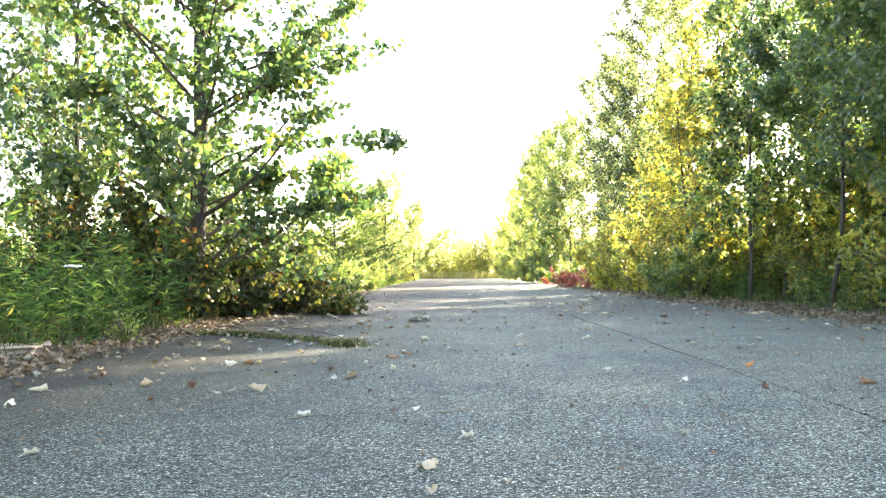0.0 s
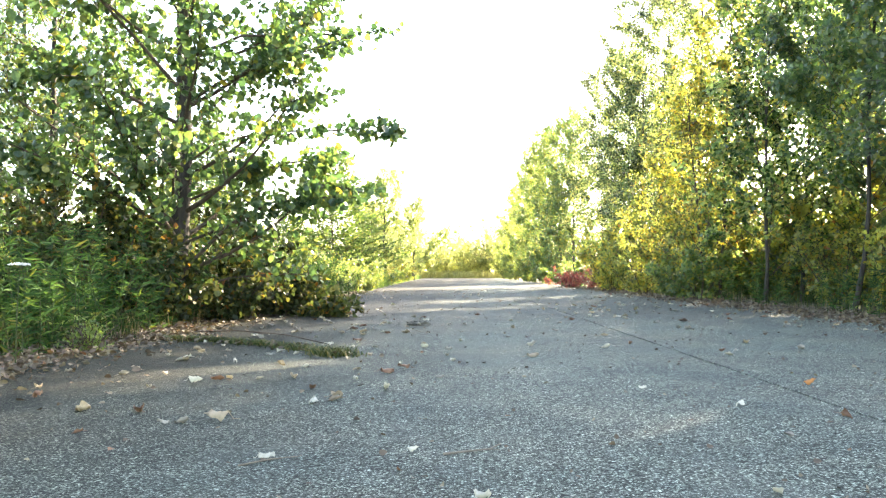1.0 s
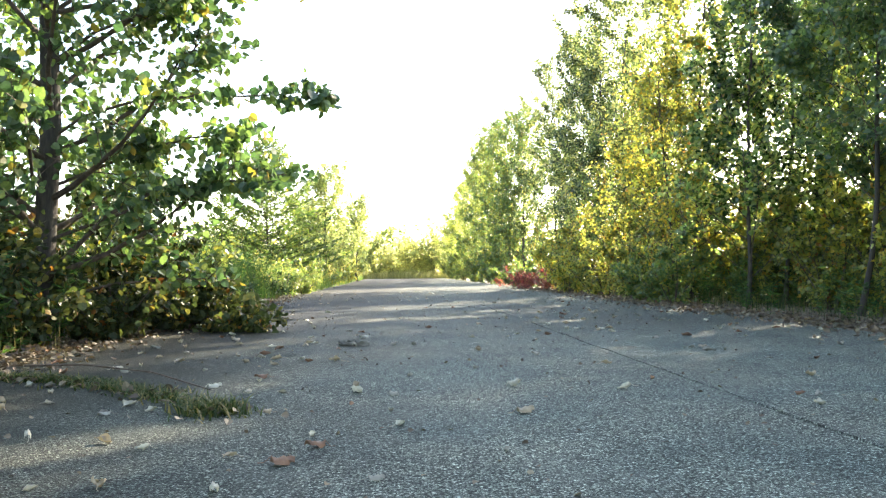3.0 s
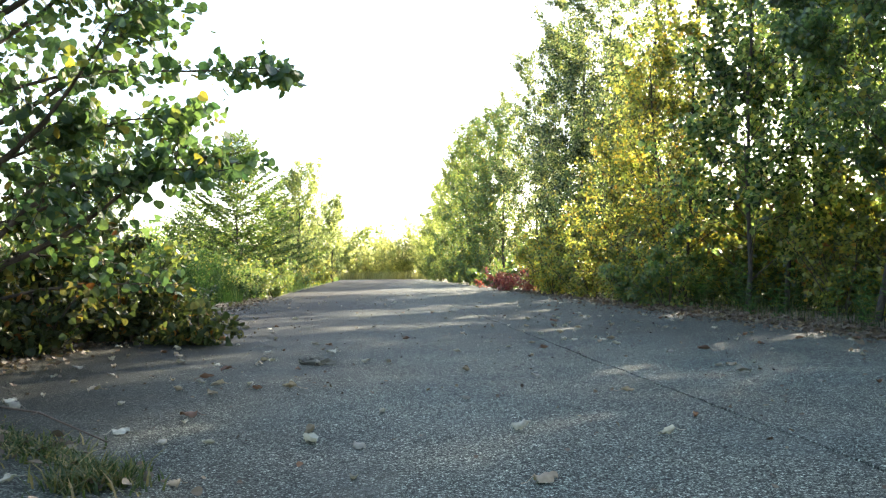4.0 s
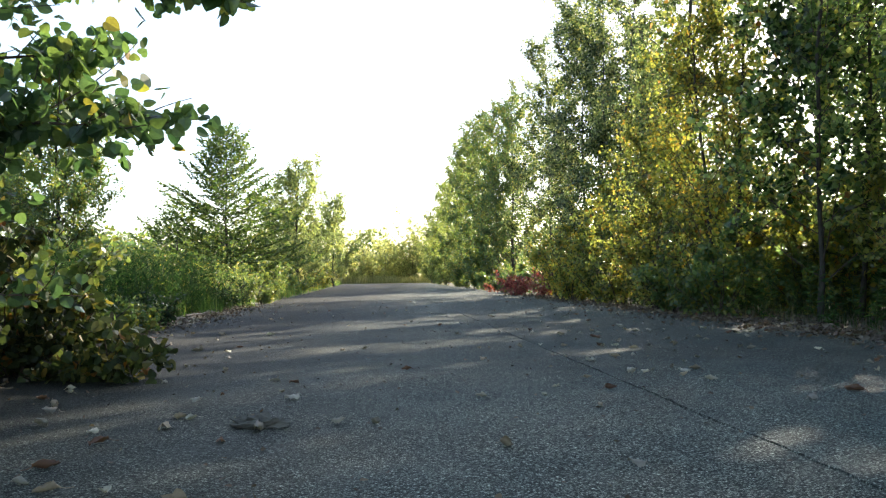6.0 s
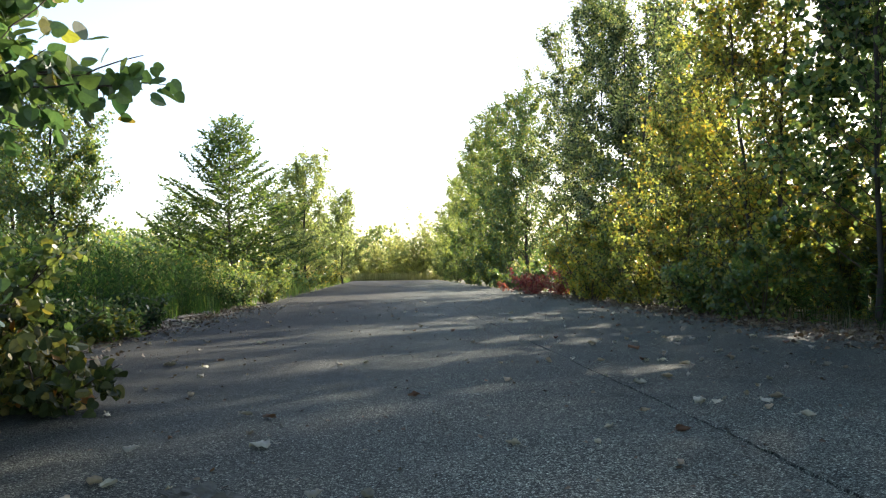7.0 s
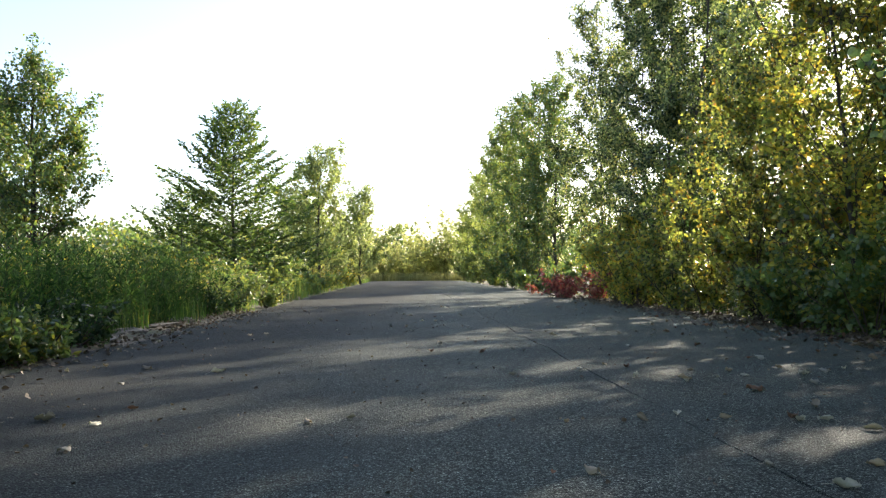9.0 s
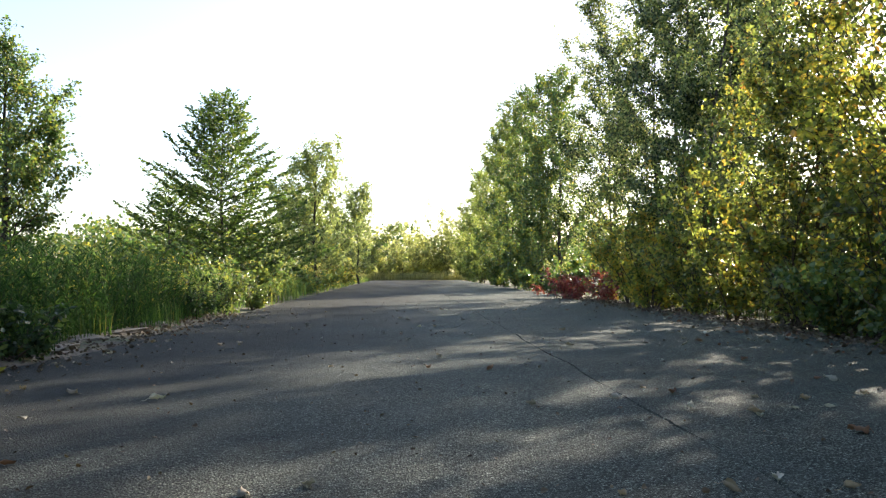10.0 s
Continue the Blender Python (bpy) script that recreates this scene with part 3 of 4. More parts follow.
UP_L = [(-3.12, 8.74, 2.40), (-3.43, 8.6, 2.79), (-3.81, 8.45, 3.23), (-4.32, 8.3, 3.5), (-4.7, 8.2, 3.7)]
LOW_R = [(-2.98, 8.62, 0.45), (-2.70, 8.52, 0.70), (-2.43, 8.42, 0.93), (-2.04, 8.45, 1.14), (-1.62, 8.55, 1.2), (-1.3, 8.7, 1.2)]
LOW_T = [(-3.02, 8.72, 0.75), (-2.5, 8.9, 0.98), (-2.0, 9.05, 1.2), (-1.7, 9.1, 1.34), (-1.45, 9.12, 1.36), (-1.28, 9.12, 1.30)]
LOW_G = [(-2.98, 8.70, 0.30), (-2.5, 8.8, 0.42), (-2.1, 9.0, 0.45), (-1.75, 9.2, 0.45)]
MID_R = [(-3.05, 8.75, 1.15), (-2.5, 8.9, 1.42), (-2.0, 9.0, 1.6), (-1.6, 9.05, 1.64)]
FRONT = [(-3.05, 8.6, 1.1), (-2.9, 8.2, 1.4), (-2.75, 7.8, 1.55), (-2.6, 7.4, 1.6)]
FRONT_L = [(-3.1, 8.6, 0.9), (-3.5, 8.1, 1.25), (-3.9, 7.6, 1.5), (-4.3, 7.2, 1.7)]
tree("cottonwood_tree", np.random.default_rng(11), -3.07, 8.70, 8.2, 0.085, 0.05, 1.95, 60, 24, 22000, 0.065, M_COTTON,
     "young cottonwood with green leaves turning yellow beside the road", tpl=LEAF_FINE, split=True, twig_len=0.7, twig_rate=10, scatter=0.05,
     extra=[(LONG, 0.014, 0.6, 14, 0.34), (UP_R, 0.022, 0.4, 16, 0.36), (UP_R2, 0.017, 0.4, 15, 0.36), (UP_L, 0.022, 0.35, 16, 0.4), (LOW_R, 0.024, 0.3, 18, 0.36),
            (LOW_T, 0.018, 0.35, 15, 0.36), (LOW_G, 0.015, 0.3, 12, 0.34), (FRONT, 0.015, 0.4, 14, 0.36), (FRONT_L, 0.017, 0.3, 14, 0.4), (MID_R, 0.016, 0.3, 22, 0.42)])
rng = np.random.default_rng(77)
N_LIMB = len(LIMB_OBS)
hang_leaves(rng, N_LIMB - 10, 52, 0.08)
hang_leaves(rng, N_LIMB - 5, 55, 0.072)
hang_leaves(rng, N_LIMB - 6, 60, 0.07)
hang_leaves(rng, N_LIMB - 1, 70, 0.07)

# ---- other trees on the verge of the open field ----
def elm(name, rng, x, y, h, r0, reach, limbs, label):
    """A leader with tiers of flat sprays: side twigs in two ranks, leaves in two ranks on each."""
    root = thing(name, x, y, -0.02, 0, label, "tree")
    z = np.linspace(0, 1, 12)
    trunk = np.stack([np.cumsum(rng.normal(size=12)) * 0.012, np.cumsum(rng.normal(size=12)) * 0.012, z * h], 1)
    trunk[0, :2] = 0
    V, F = tube(trunk, r0 * (1 - z) ** 0.9 + 0.004, 7)
    part("trunk", mesh_np("trunk", V, [F], M_BARK, True), root)
    wood, P, D = [], [], []

    def leaf_rank(line, gap):
        n = max(4, int(np.linalg.norm(line[-1] - line[0]) / gap))
        p, d = along(line, np.linspace(0.06, 1.0, n))
        side = np.cross(d, np.array([0, 0, 1.0])) * np.where(np.arange(n) % 2, 1.0, -1.0)[:, None]
        P.append(p + rng.normal(size=p.shape) * 0.012)
        D.append(d * 0.75 + side * 0.7 + rng.normal(size=p.shape) * 0.28 + np.array([0, 0, -0.12]))

    for i in range(limbs):
        u = (i + rng.uniform(0.1, 0.9)) / limbs
        p, _ = along(trunk, np.array([0.05 + 0.92 * u]))
        az = i * 2.4 + rng.uniform(-0.35, 0.35)
        el = radians(10 + 46 * u ** 1.4 + rng.uniform(-8, 8))
        ln = reach * ((1 - u) ** 0.8 + 0.10) * rng.uniform(0.72, 1.12)
        d = np.array([math.cos(az) * math.cos(el), math.sin(az) * math.cos(el), math.sin(el)])
        line = bend(rng, p[0], d, ln, 7, 0.22, 0.05)
        wood.append((line, np.linspace(max(0.004, r0 * 0.34 * (1 - 0.75 * u)), 0.002, 8)))
        leaf_rank(line[3:], 0.03)
        count = max(4, int(ln / 0.085))
        for q, s in enumerate(np.linspace(0.16, 0.95, count)):
            pp, dd = along(line, np.array([s]))
            side = unit(np.cross(dd[0], np.array([0, 0, 1.0]))) * (1 if q % 2 else -1)
            t = bend(rng, pp[0], dd[0] * 0.8 + side * 0.75 + np.array([0, 0, rng.normal() * 0.2]), (0.30 * (1.1 - s) + 0.12) * min(1, ln + 0.25) * rng.uniform(0.7, 1.3), 3, 0.1, 0.08)
            wood.append((t, np.array([0.003, 0.0025, 0.002, 0.0015])))
            leaf_rank(t, 0.026)
    V, F = tubes(wood, 3)
    tagged(part("branchwork", mesh_np("branchwork", V, [F], M_TWIG), root), kind="stuff")
    V, F = leaf_cloud(rng, np.concatenate(P), np.concatenate(D), 0.088, LEAF_OVAL)
    tagged(part("crown", mesh_np("crown", V, [F], M_ELM), root), kind="stuff")


R = np.random.default_rng
tree("poplar_tree", R(21), -7.5, 22.9, 4.45, 0.06, 0.06, 1.7, 48, 36, 17000, 0.06, M_POPLAR, "slender green poplar standing in tall weeds", tpl=LEAF_MID, twig_len=0.6, scatter=0.06)
tree("poplar_tree", R(22), -9.0, 24.5, 4.2, 0.055, 0.12, 1.4, 26, 42, 9000, 0.08, M_POPLAR, "slender green poplar behind tall weeds", tpl=LEAF_MID, twig_len=0.4)
elm("young_elm", R(23), -4.62, 26.4, 4.4, 0.042, 2.4, 104, "cone-shaped young elm with layered feathery branches")
elm("young_elm", R(24), -6.5, 28.6, 2.7, 0.035, 1.7, 40, "low spreading young elm at the field's edge")
tree("birch_tree", R(25), -4.12, 36.4, 4.7, 0.05, 0.06, 2.1, 44, 34, 12500, 0.08, M_BIRCH, "yellow-green young birch in full sun", tpl=LEAF_MID, twig_len=0.6, twig_rate=10, scatter=0.06)
tree("birch_tree", R(26), -3.7, 47.5, 4.3, 0.04, 0.03, 2.3, 36, 34, 10000, 0.10, M_BIRCH, "pale yellow-green sapling beside the road", tpl=LEAF_FAR)
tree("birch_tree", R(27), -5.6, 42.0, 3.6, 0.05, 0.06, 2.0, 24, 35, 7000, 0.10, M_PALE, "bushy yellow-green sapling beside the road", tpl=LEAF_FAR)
tree("cottonwood_tree", R(29), -4.9, 9.9, 4.6, 0.05, 0.06, 1.7, 34, 30, 6000, 0.075, M_COTTON, "bushy young cottonwood close behind a taller one", tpl=LEAF_MID, twig_len=0.7, scatter=0.055)
tree("cottonwood_tree", R(30), -5.6, 7.0, 6.4, 0.05, 0.06, 1.7, 34, 30, 5000, 0.075, M_COTTON, "young cottonwood among tall weeds on the verge", tpl=LEAF_MID, twig_len=0.7, scatter=0.055)
# added beside and behind the camera, nearly unseen, to cut sky light
for i, (x, y, h) in enumerate([(-5.2, 4.0, 6.5), (-5.0, 1.0, 7.0), (-5.4, -2.4, 7.0), (-4.9, 5.5, 7.0)]):
    tree("cottonwood_tree", R(340 + i), x, y, h, 0.06, 0.05, 1.9, 30, 28, 6000, 0.10, M_COTTON, "young cottonwood added mostly out of view to cut sky light", group="cottonwoods along the verge", tpl=LEAF_FAR, twig_len=0.6, scatter=0.065)
tree("willow_tree", R(28), -5.7, 10.6, 4.6, 0.05, 0.08, 1.6, 30, 45, 9000, 0.11, M_POPLAR, "slender willow with narrow leaves behind the cottonwood", tpl=LEAF_LANCE, twig_len=0.6)
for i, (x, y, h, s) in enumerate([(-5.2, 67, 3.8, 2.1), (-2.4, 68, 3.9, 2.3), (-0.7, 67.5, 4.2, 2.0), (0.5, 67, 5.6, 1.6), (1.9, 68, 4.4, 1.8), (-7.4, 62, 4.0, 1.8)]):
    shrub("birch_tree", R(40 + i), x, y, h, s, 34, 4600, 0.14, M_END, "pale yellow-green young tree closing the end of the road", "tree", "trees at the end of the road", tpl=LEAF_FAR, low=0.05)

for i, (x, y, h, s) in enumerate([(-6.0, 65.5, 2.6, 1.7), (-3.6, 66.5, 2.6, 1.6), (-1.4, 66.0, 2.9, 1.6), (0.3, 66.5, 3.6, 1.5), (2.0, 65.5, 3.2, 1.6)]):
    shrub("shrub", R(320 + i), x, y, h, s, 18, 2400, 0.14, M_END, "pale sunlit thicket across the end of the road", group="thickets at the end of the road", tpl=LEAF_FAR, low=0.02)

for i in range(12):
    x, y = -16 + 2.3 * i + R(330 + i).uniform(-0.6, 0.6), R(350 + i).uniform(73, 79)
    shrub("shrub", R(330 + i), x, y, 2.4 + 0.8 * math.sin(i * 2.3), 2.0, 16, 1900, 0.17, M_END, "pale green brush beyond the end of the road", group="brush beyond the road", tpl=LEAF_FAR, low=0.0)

# ---- the row of poplars ----
ROW = [(5.3, 6.6, 6.0, 1.7, 0.2), (4.95, 8.8, 6.3, 2.00, 0.15), (4.7, 11.2, 6.4, 2.05, 0.16), (5.2, 14.2, 6.7, 2.00, 0.12), (4.45, 13.7, 5.8, 1.65, 0.05),
       (4.4, 16.0, 6.3, 1.75, 0.12), (4.3, 18.0, 3.4, 1.60, 0.10), (4.75, 18.7, 7.6, 2.1, 0.14), (3.9, 21.6, 9.0, 2.35, 0.08), (4.3, 23.2, 9.2, 2.2, 0.09),
       (4.5, 25.5, 7.3, 2.3, 0.10), (4.15, 27.8, 7.0, 2.2, 0.06), (4.0, 15.4, 3.7, 1.2, 0.07)]
for i, (x, y, h, s, low) in enumerate(ROW):
    turning = i in (5, 6, 12)
    tree("poplar_tree", R(100 + i), x, y, h, 0.06 if i == 7 else 0.024, low, s, 38, 36, {12: 6500, 3: 12000, 4: 7200, 5: 9500, 6: 11500, 7: 14000, 8: 40000, 9: 36000}.get(i, 29000 if i > 5 else 19500), 0.047 if i > 5 else 0.062, M_YELLOWING if i == 12 else M_TURNING if turning else M_COTTON if i < 3 else M_ROW if i < 7 else M_ROW_DEEP,
         "young poplar with yellowing autumn leaves in a roadside row" if turning else "young green poplar in a dense roadside row",
         group="roadside row of poplars", tpl=LEAF_FINE if i in (3, 4, 5) else LEAF_MID, split=i in (3, 4, 5), twig_len=0.7, twig_rate=6.5, scatter=0.055, clump=0.8 if i < 3 else 1.1 if i < 6 else 0.95, lean=(-0.02 + R(100 + i).normal() * 0.05, R(120 + i).normal() * 0.05))
# leaves pale along the row: far sun and haze sit in the colour
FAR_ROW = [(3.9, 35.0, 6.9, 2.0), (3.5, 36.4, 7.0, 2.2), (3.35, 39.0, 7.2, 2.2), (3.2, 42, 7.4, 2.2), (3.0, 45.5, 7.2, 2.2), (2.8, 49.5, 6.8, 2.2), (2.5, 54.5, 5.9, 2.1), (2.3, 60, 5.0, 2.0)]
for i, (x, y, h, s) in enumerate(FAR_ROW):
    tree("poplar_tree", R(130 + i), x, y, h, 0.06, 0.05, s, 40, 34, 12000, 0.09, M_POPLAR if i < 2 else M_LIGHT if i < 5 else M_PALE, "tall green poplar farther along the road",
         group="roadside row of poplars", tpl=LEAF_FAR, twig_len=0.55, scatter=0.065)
# added behind the row, mostly unseen, to block sun; the farthest fill gaps
BACK = [(6.4, 7.2, 6.0), (6.6, 12.4, 5.4), (6.9, 10.6, 5.6), (6.3, 9.6, 5.8), (5.5, 4.4, 6.2), (7.4, 5.6, 6.0), (6.7, 14.8, 5.2), (5.8, 26.4, 7.2), (6.8, 40.0, 6.6), (6.3, 13.2, 4.8), (5.4, 24.0, 6.0)]
# high crowns added to keep sun patches off the road
SUN_BLOCKERS = [(7.6, 9.0, 7.4), (7.2, 11.3, 7.8), (7.5, 13.6, 7.2), (7.4, 17.8, 6.6), (7.2, 26.6, 7.0), (8.4, 13.2, 7.6), (8.0, 18.7, 5.7)]
for i, (x, y, h) in enumerate(SUN_BLOCKERS):
    tree("poplar_tree", R(180 + i), x, y, h, 0.06, 0.44, 2.0, 30, 30, 10000 if y < 12 else 7500 if x > 7.8 else 5400 if y < 20 else 4800, 0.08, M_ROW, "tall high-crowned poplar added behind the row to block sun",
         group="poplars behind the row", tpl=LEAF_FAR, twig_len=0.6, scatter=0.065)
for i, (x, y, h) in enumerate(BACK):
    tree("poplar_tree", R(160 + i), x, y, h, 0.05, 0.34 if 14 < y < 17 else 0.06, 1.9, 30, 34, 13000 if y < 13 else 4500 if y < 20 else 9000, 0.08, M_ROW_DEEP if y > 20 else M_ROW, "young poplar added behind the row to block sun and fill gaps",
         group="poplars behind the row", tpl=LEAF_FAR, twig_len=0.5, scatter=0.065)

# ---- shrubs and saplings at the foot of the row ----
SHRUBS = [(3.85, 17.6, 2.6, 0.8, "t"), (3.75, 20.4, 2.8, 0.8, "g"), (3.7, 22.2, 2.4, 0.8, "y"), (4.5, 16.6, 2.4, 0.9, "g"), (4.3, 24.6, 2.6, 0.8, "g"), (5.2, 15.6, 1.6, 0.9, "g"), (4.9, 9.2, 1.1, 0.8, "t"), (5.1, 10.8, 1.1, 0.8, "t"), (5.0, 12.4, 1.2, 0.7, "t"), (3.7, 14.7, 0.95, 0.6, "g"), (3.6, 15.9, 0.7, 0.5, "g"),
          (3.75, 17.0, 1.5, 0.8, "t"), (3.5, 18.4, 1.7, 0.8, "t"), (3.55, 19.8, 1.4, 0.8, "t"), (3.3, 21.2, 1.5, 0.8, "y"), (3.3, 22.6, 1.8, 0.8, "y"),
          (3.8, 24.0, 1.5, 0.7, "y"), (3.9, 26.2, 1.3, 0.7, "y"), (3.3, 28.6, 0.8, 0.7, "g"), (3.1, 30.8, 0.8, 0.8, "g"), (2.85, 34.2, 1.8, 0.9, "g"),
          (2.7, 36.5, 2.0, 1.1, "g"), (2.5, 40, 2.2, 1.2, "g"), (2.4, 44, 2.2, 1.2, "l"), (2.2, 48.5, 2.4, 1.3, "l"), (2.0, 53, 2.4, 1.3, "l"), (1.8, 58, 2.2, 1.2, "l")]
KIND = {"d": (M_DARK, "dark green shrub in deep shade under poplars"), "t": (M_TURNING, "roadside shrub turning from green to yellow and rust"),
        "y": (M_YELLOWING, "yellow-leaved shrub glowing beside the road"), "g": (M_POPLAR, "dense green poplar thicket at the road's edge"),
        "l": (M_LIGHT, "sunlit light green thicket at the road's edge")}
for i, (x, y, h, s, k) in enumerate(SHRUBS):
    mat, label = KIND[k]
    far = y > 27
    shrub("shrub", R(200 + i), x, y, h, s, 12, 3600 if not far else 4200, 0.055 if not far else 0.085, mat, label, group="shrubs along the row",
          tpl=LEAF_MID if not far else LEAF_FAR, low=0.05)
# brush behind the row; the tall first ones are unseen and block low sun
THICKET = [(6.4, 11.2), (6.5, 12.6), (6.3, 13.9), (5.9, 7.8), (6.3, 8.8), (5.6, 9.2), (5.7, 10.8), (5.8, 12.3), (5.7, 13.6), (5.6, 15.2), (5.5, 16.8), (5.6, 18.4), (5.5, 20.4), (5.5, 22.2), (6.0, 8.4), (6.3, 10.6), (6.6, 12.4), (6.2, 14.6), (6.6, 16.6), (6.1, 18.6), (6.4, 20.8), (6.3, 23.0), (8.3, 9.6), (8.6, 13.0), (8.4, 16.0), (8.8, 19.6), (8.0, 23.5), (11, 14), (11, 18), (11.5, 22), (10.5, 10)]
for i, (x, y) in enumerate(THICKET):
    h = (2.7 if i < 7 else 2.1 if 17.5 < y < 21 and x < 6.7 else 2.1 if y < 17.5 and x < 6.6 else 1.6) + 0.4 * math.sin(i * 2.1)
    shrub("shrub", R(220 + i), x, y, h, 1.2, 16, 5600 if y < 18 and x < 6.6 else 3400 if y < 21 and x < 6.6 else 3000, 0.095, M_TURNING if y < 18 and x < 6.2 else M_POPLAR, "dim green brush behind the poplars, also added to block low sun", group="brush behind the row", tpl=LEAF_FAR, low=0.02)
shrub("sumac", R(240), 2.78, 25.8, 0.62, 0.75, 18, 1300, 0.085, M_SUMAC, "low sumac bush with red autumn leaves at the road's edge", tpl=LEAF_OVAL)
shrub("sumac", R(241), 3.3, 24.9, 0.68, 0.6, 14, 900, 0.085, M_SUMAC, "low sumac bush with dark red leaves beside yellow shrubs", tpl=LEAF_OVAL)

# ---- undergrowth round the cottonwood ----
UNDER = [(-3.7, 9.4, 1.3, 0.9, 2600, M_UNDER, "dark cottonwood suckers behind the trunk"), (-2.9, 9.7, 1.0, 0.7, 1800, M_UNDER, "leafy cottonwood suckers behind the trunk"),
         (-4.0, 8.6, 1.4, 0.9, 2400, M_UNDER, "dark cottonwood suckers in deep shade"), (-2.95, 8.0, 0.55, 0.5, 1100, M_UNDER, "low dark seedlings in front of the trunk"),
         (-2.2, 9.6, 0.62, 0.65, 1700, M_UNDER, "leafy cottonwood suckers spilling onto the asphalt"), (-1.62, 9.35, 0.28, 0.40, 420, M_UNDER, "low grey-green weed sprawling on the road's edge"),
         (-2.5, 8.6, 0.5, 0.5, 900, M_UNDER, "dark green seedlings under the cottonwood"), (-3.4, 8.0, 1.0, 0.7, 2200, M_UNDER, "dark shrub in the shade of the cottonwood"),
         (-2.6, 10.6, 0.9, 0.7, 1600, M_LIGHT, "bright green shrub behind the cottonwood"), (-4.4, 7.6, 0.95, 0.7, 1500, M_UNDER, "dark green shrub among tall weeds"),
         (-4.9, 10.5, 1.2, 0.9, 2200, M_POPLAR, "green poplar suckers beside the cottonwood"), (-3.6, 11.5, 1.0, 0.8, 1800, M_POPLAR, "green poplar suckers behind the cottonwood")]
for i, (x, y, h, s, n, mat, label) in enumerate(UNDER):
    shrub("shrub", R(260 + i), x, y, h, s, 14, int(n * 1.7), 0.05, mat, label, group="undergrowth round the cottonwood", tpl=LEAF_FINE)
LOW_BANK = [(-2.75, 11.9, 0.4, 0.45, M_DARK), (-3.3, 19.6, 0.55, 0.55, M_DARK), (-5.2, 27.0, 1.2, 1.1, M_POPLAR), (-4.3, 28.2, 1.2, 1.0, M_POPLAR), (-2.75, 12.9, 0.33, 0.4, M_POPLAR), (-2.68, 13.3, 0.3, 0.4, M_POPLAR), (-2.88, 14.2, 0.32, 0.4, M_DARK), (-3.0, 13.6, 0.4, 0.45, M_DARK), (-3.1, 20.6, 0.6, 0.6, M_LIGHT), (-3.5, 21.6, 0.75, 0.7, M_LIGHT),
            (-2.95, 21.9, 0.5, 0.5, M_LIGHT), (-3.5, 24.5, 0.9, 0.7, M_LIGHT), (-3.6, 33.5, 0.8, 0.9, M_LIGHT), (-4.0, 37.0, 1.0, 1.0, M_YELLOWING), (-3.9, 41.5, 1.0, 1.0, M_YELLOWING),
            (-3.5, 31, 0.6, 0.7, M_POPLAR), (-4.4, 23.6, 1.0, 0.8, M_POPLAR), (-5.6, 25.4, 1.3, 1.0, M_POPLAR), (-4.9, 33.0, 1.5, 1.1, M_POPLAR), (-4.6, 46, 1.2, 1.2, M_LIGHT), (-4.8, 52, 1.6, 1.4, M_LIGHT)]
for i, (x, y, h, s, mat) in enumerate(LOW_BANK):
    shrub("shrub", R(280 + i), x, y, h, s, 10, 1500, 0.055 if y < 23 else 0.08, mat, "low sunlit shrub on the weedy bank", group="shrubs on the bank",
          tpl=LEAF_OVAL if y < 23 else LEAF_FAR)

# ---- tall weeds and grasses ----
def scatter(rng, n, y0, y1, x0, x1, edge, side):
    ys = rng.uniform(y0, y1, n)
    d = rng.uniform(x0, x1, n)
    return np.stack([edge(ys) + side * d, ys], 1)


weed_bank("weed_bank", R(301), scatter(R(1), 460, 4.6, 8.4, 0.35, 2.8, left_edge, -1), 0.3, 1.0, 0.10, M_WEED, "tall green weeds and goldenrod on the verge", leaves=30)
weed_bank("weed_bank", R(302), scatter(R(2), 3600, 10.5, 20.0, 0.6, 5.0, left_edge, -1), 0.3, 1.0, 0.085, M_WEED, "dense bank of fine green goldenrod", leaves=36, plume=1, up=(0.1, 1.5))
weed_bank("weed_bank", R(303), scatter(R(3), 700, 19.5, 34.0, 0.4, 4.5, left_edge, -1), 0.4, 0.95, 0.13, M_GRASS, "sunlit weeds and goldenrod along the road", leaves=24, plume=8)
weed_bank("weed_bank", R(304), scatter(R(4), 600, 34.0, 62.0, 0.3, 4.0, left_edge, -1), 0.5, 1.1, 0.20, M_DRYGRASS, "pale yellow weeds farther along the road", leaves=18, plume=6)
weed_bank("weed_bank", R(305), scatter(R(5), 420, 8.5, 30.0, 0.55, 3.5, right_edge, 1), 0.3, 0.75, 0.11, M_WEED, "dim green weeds under the poplars", leaves=24)
s = scatter(R(6), 20000, 4.0, 20.0, 0.22, 2.6, left_edge, -1)
s[:, 0] -= 0.22 + 0.22 * np.sin(s[:, 1] * 2.7) * np.sin(s[:, 1] * 1.1 + 1)
# blades near the cottonwood take the shade-darkened grass colour
near = s[:, 1] < 9.5
grass("verge_grass", R(311), s[~near, 0], s[~near, 1], 0.10, 0.42, 0.004, M_WEED, "tangled green and dry grass on the verge")
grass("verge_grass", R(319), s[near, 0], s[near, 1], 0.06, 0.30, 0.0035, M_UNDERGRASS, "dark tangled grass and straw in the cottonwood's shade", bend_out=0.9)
s = scatter(R(7), 5000, 7.0, 26.0, 0.5, 4.0, right_edge, 1)
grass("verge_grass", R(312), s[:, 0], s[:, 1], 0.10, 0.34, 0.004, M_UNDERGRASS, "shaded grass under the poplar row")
s = scatter(R(8), 1400, 4.2, 8.6, 0.12, 1.0, left_edge, -1)
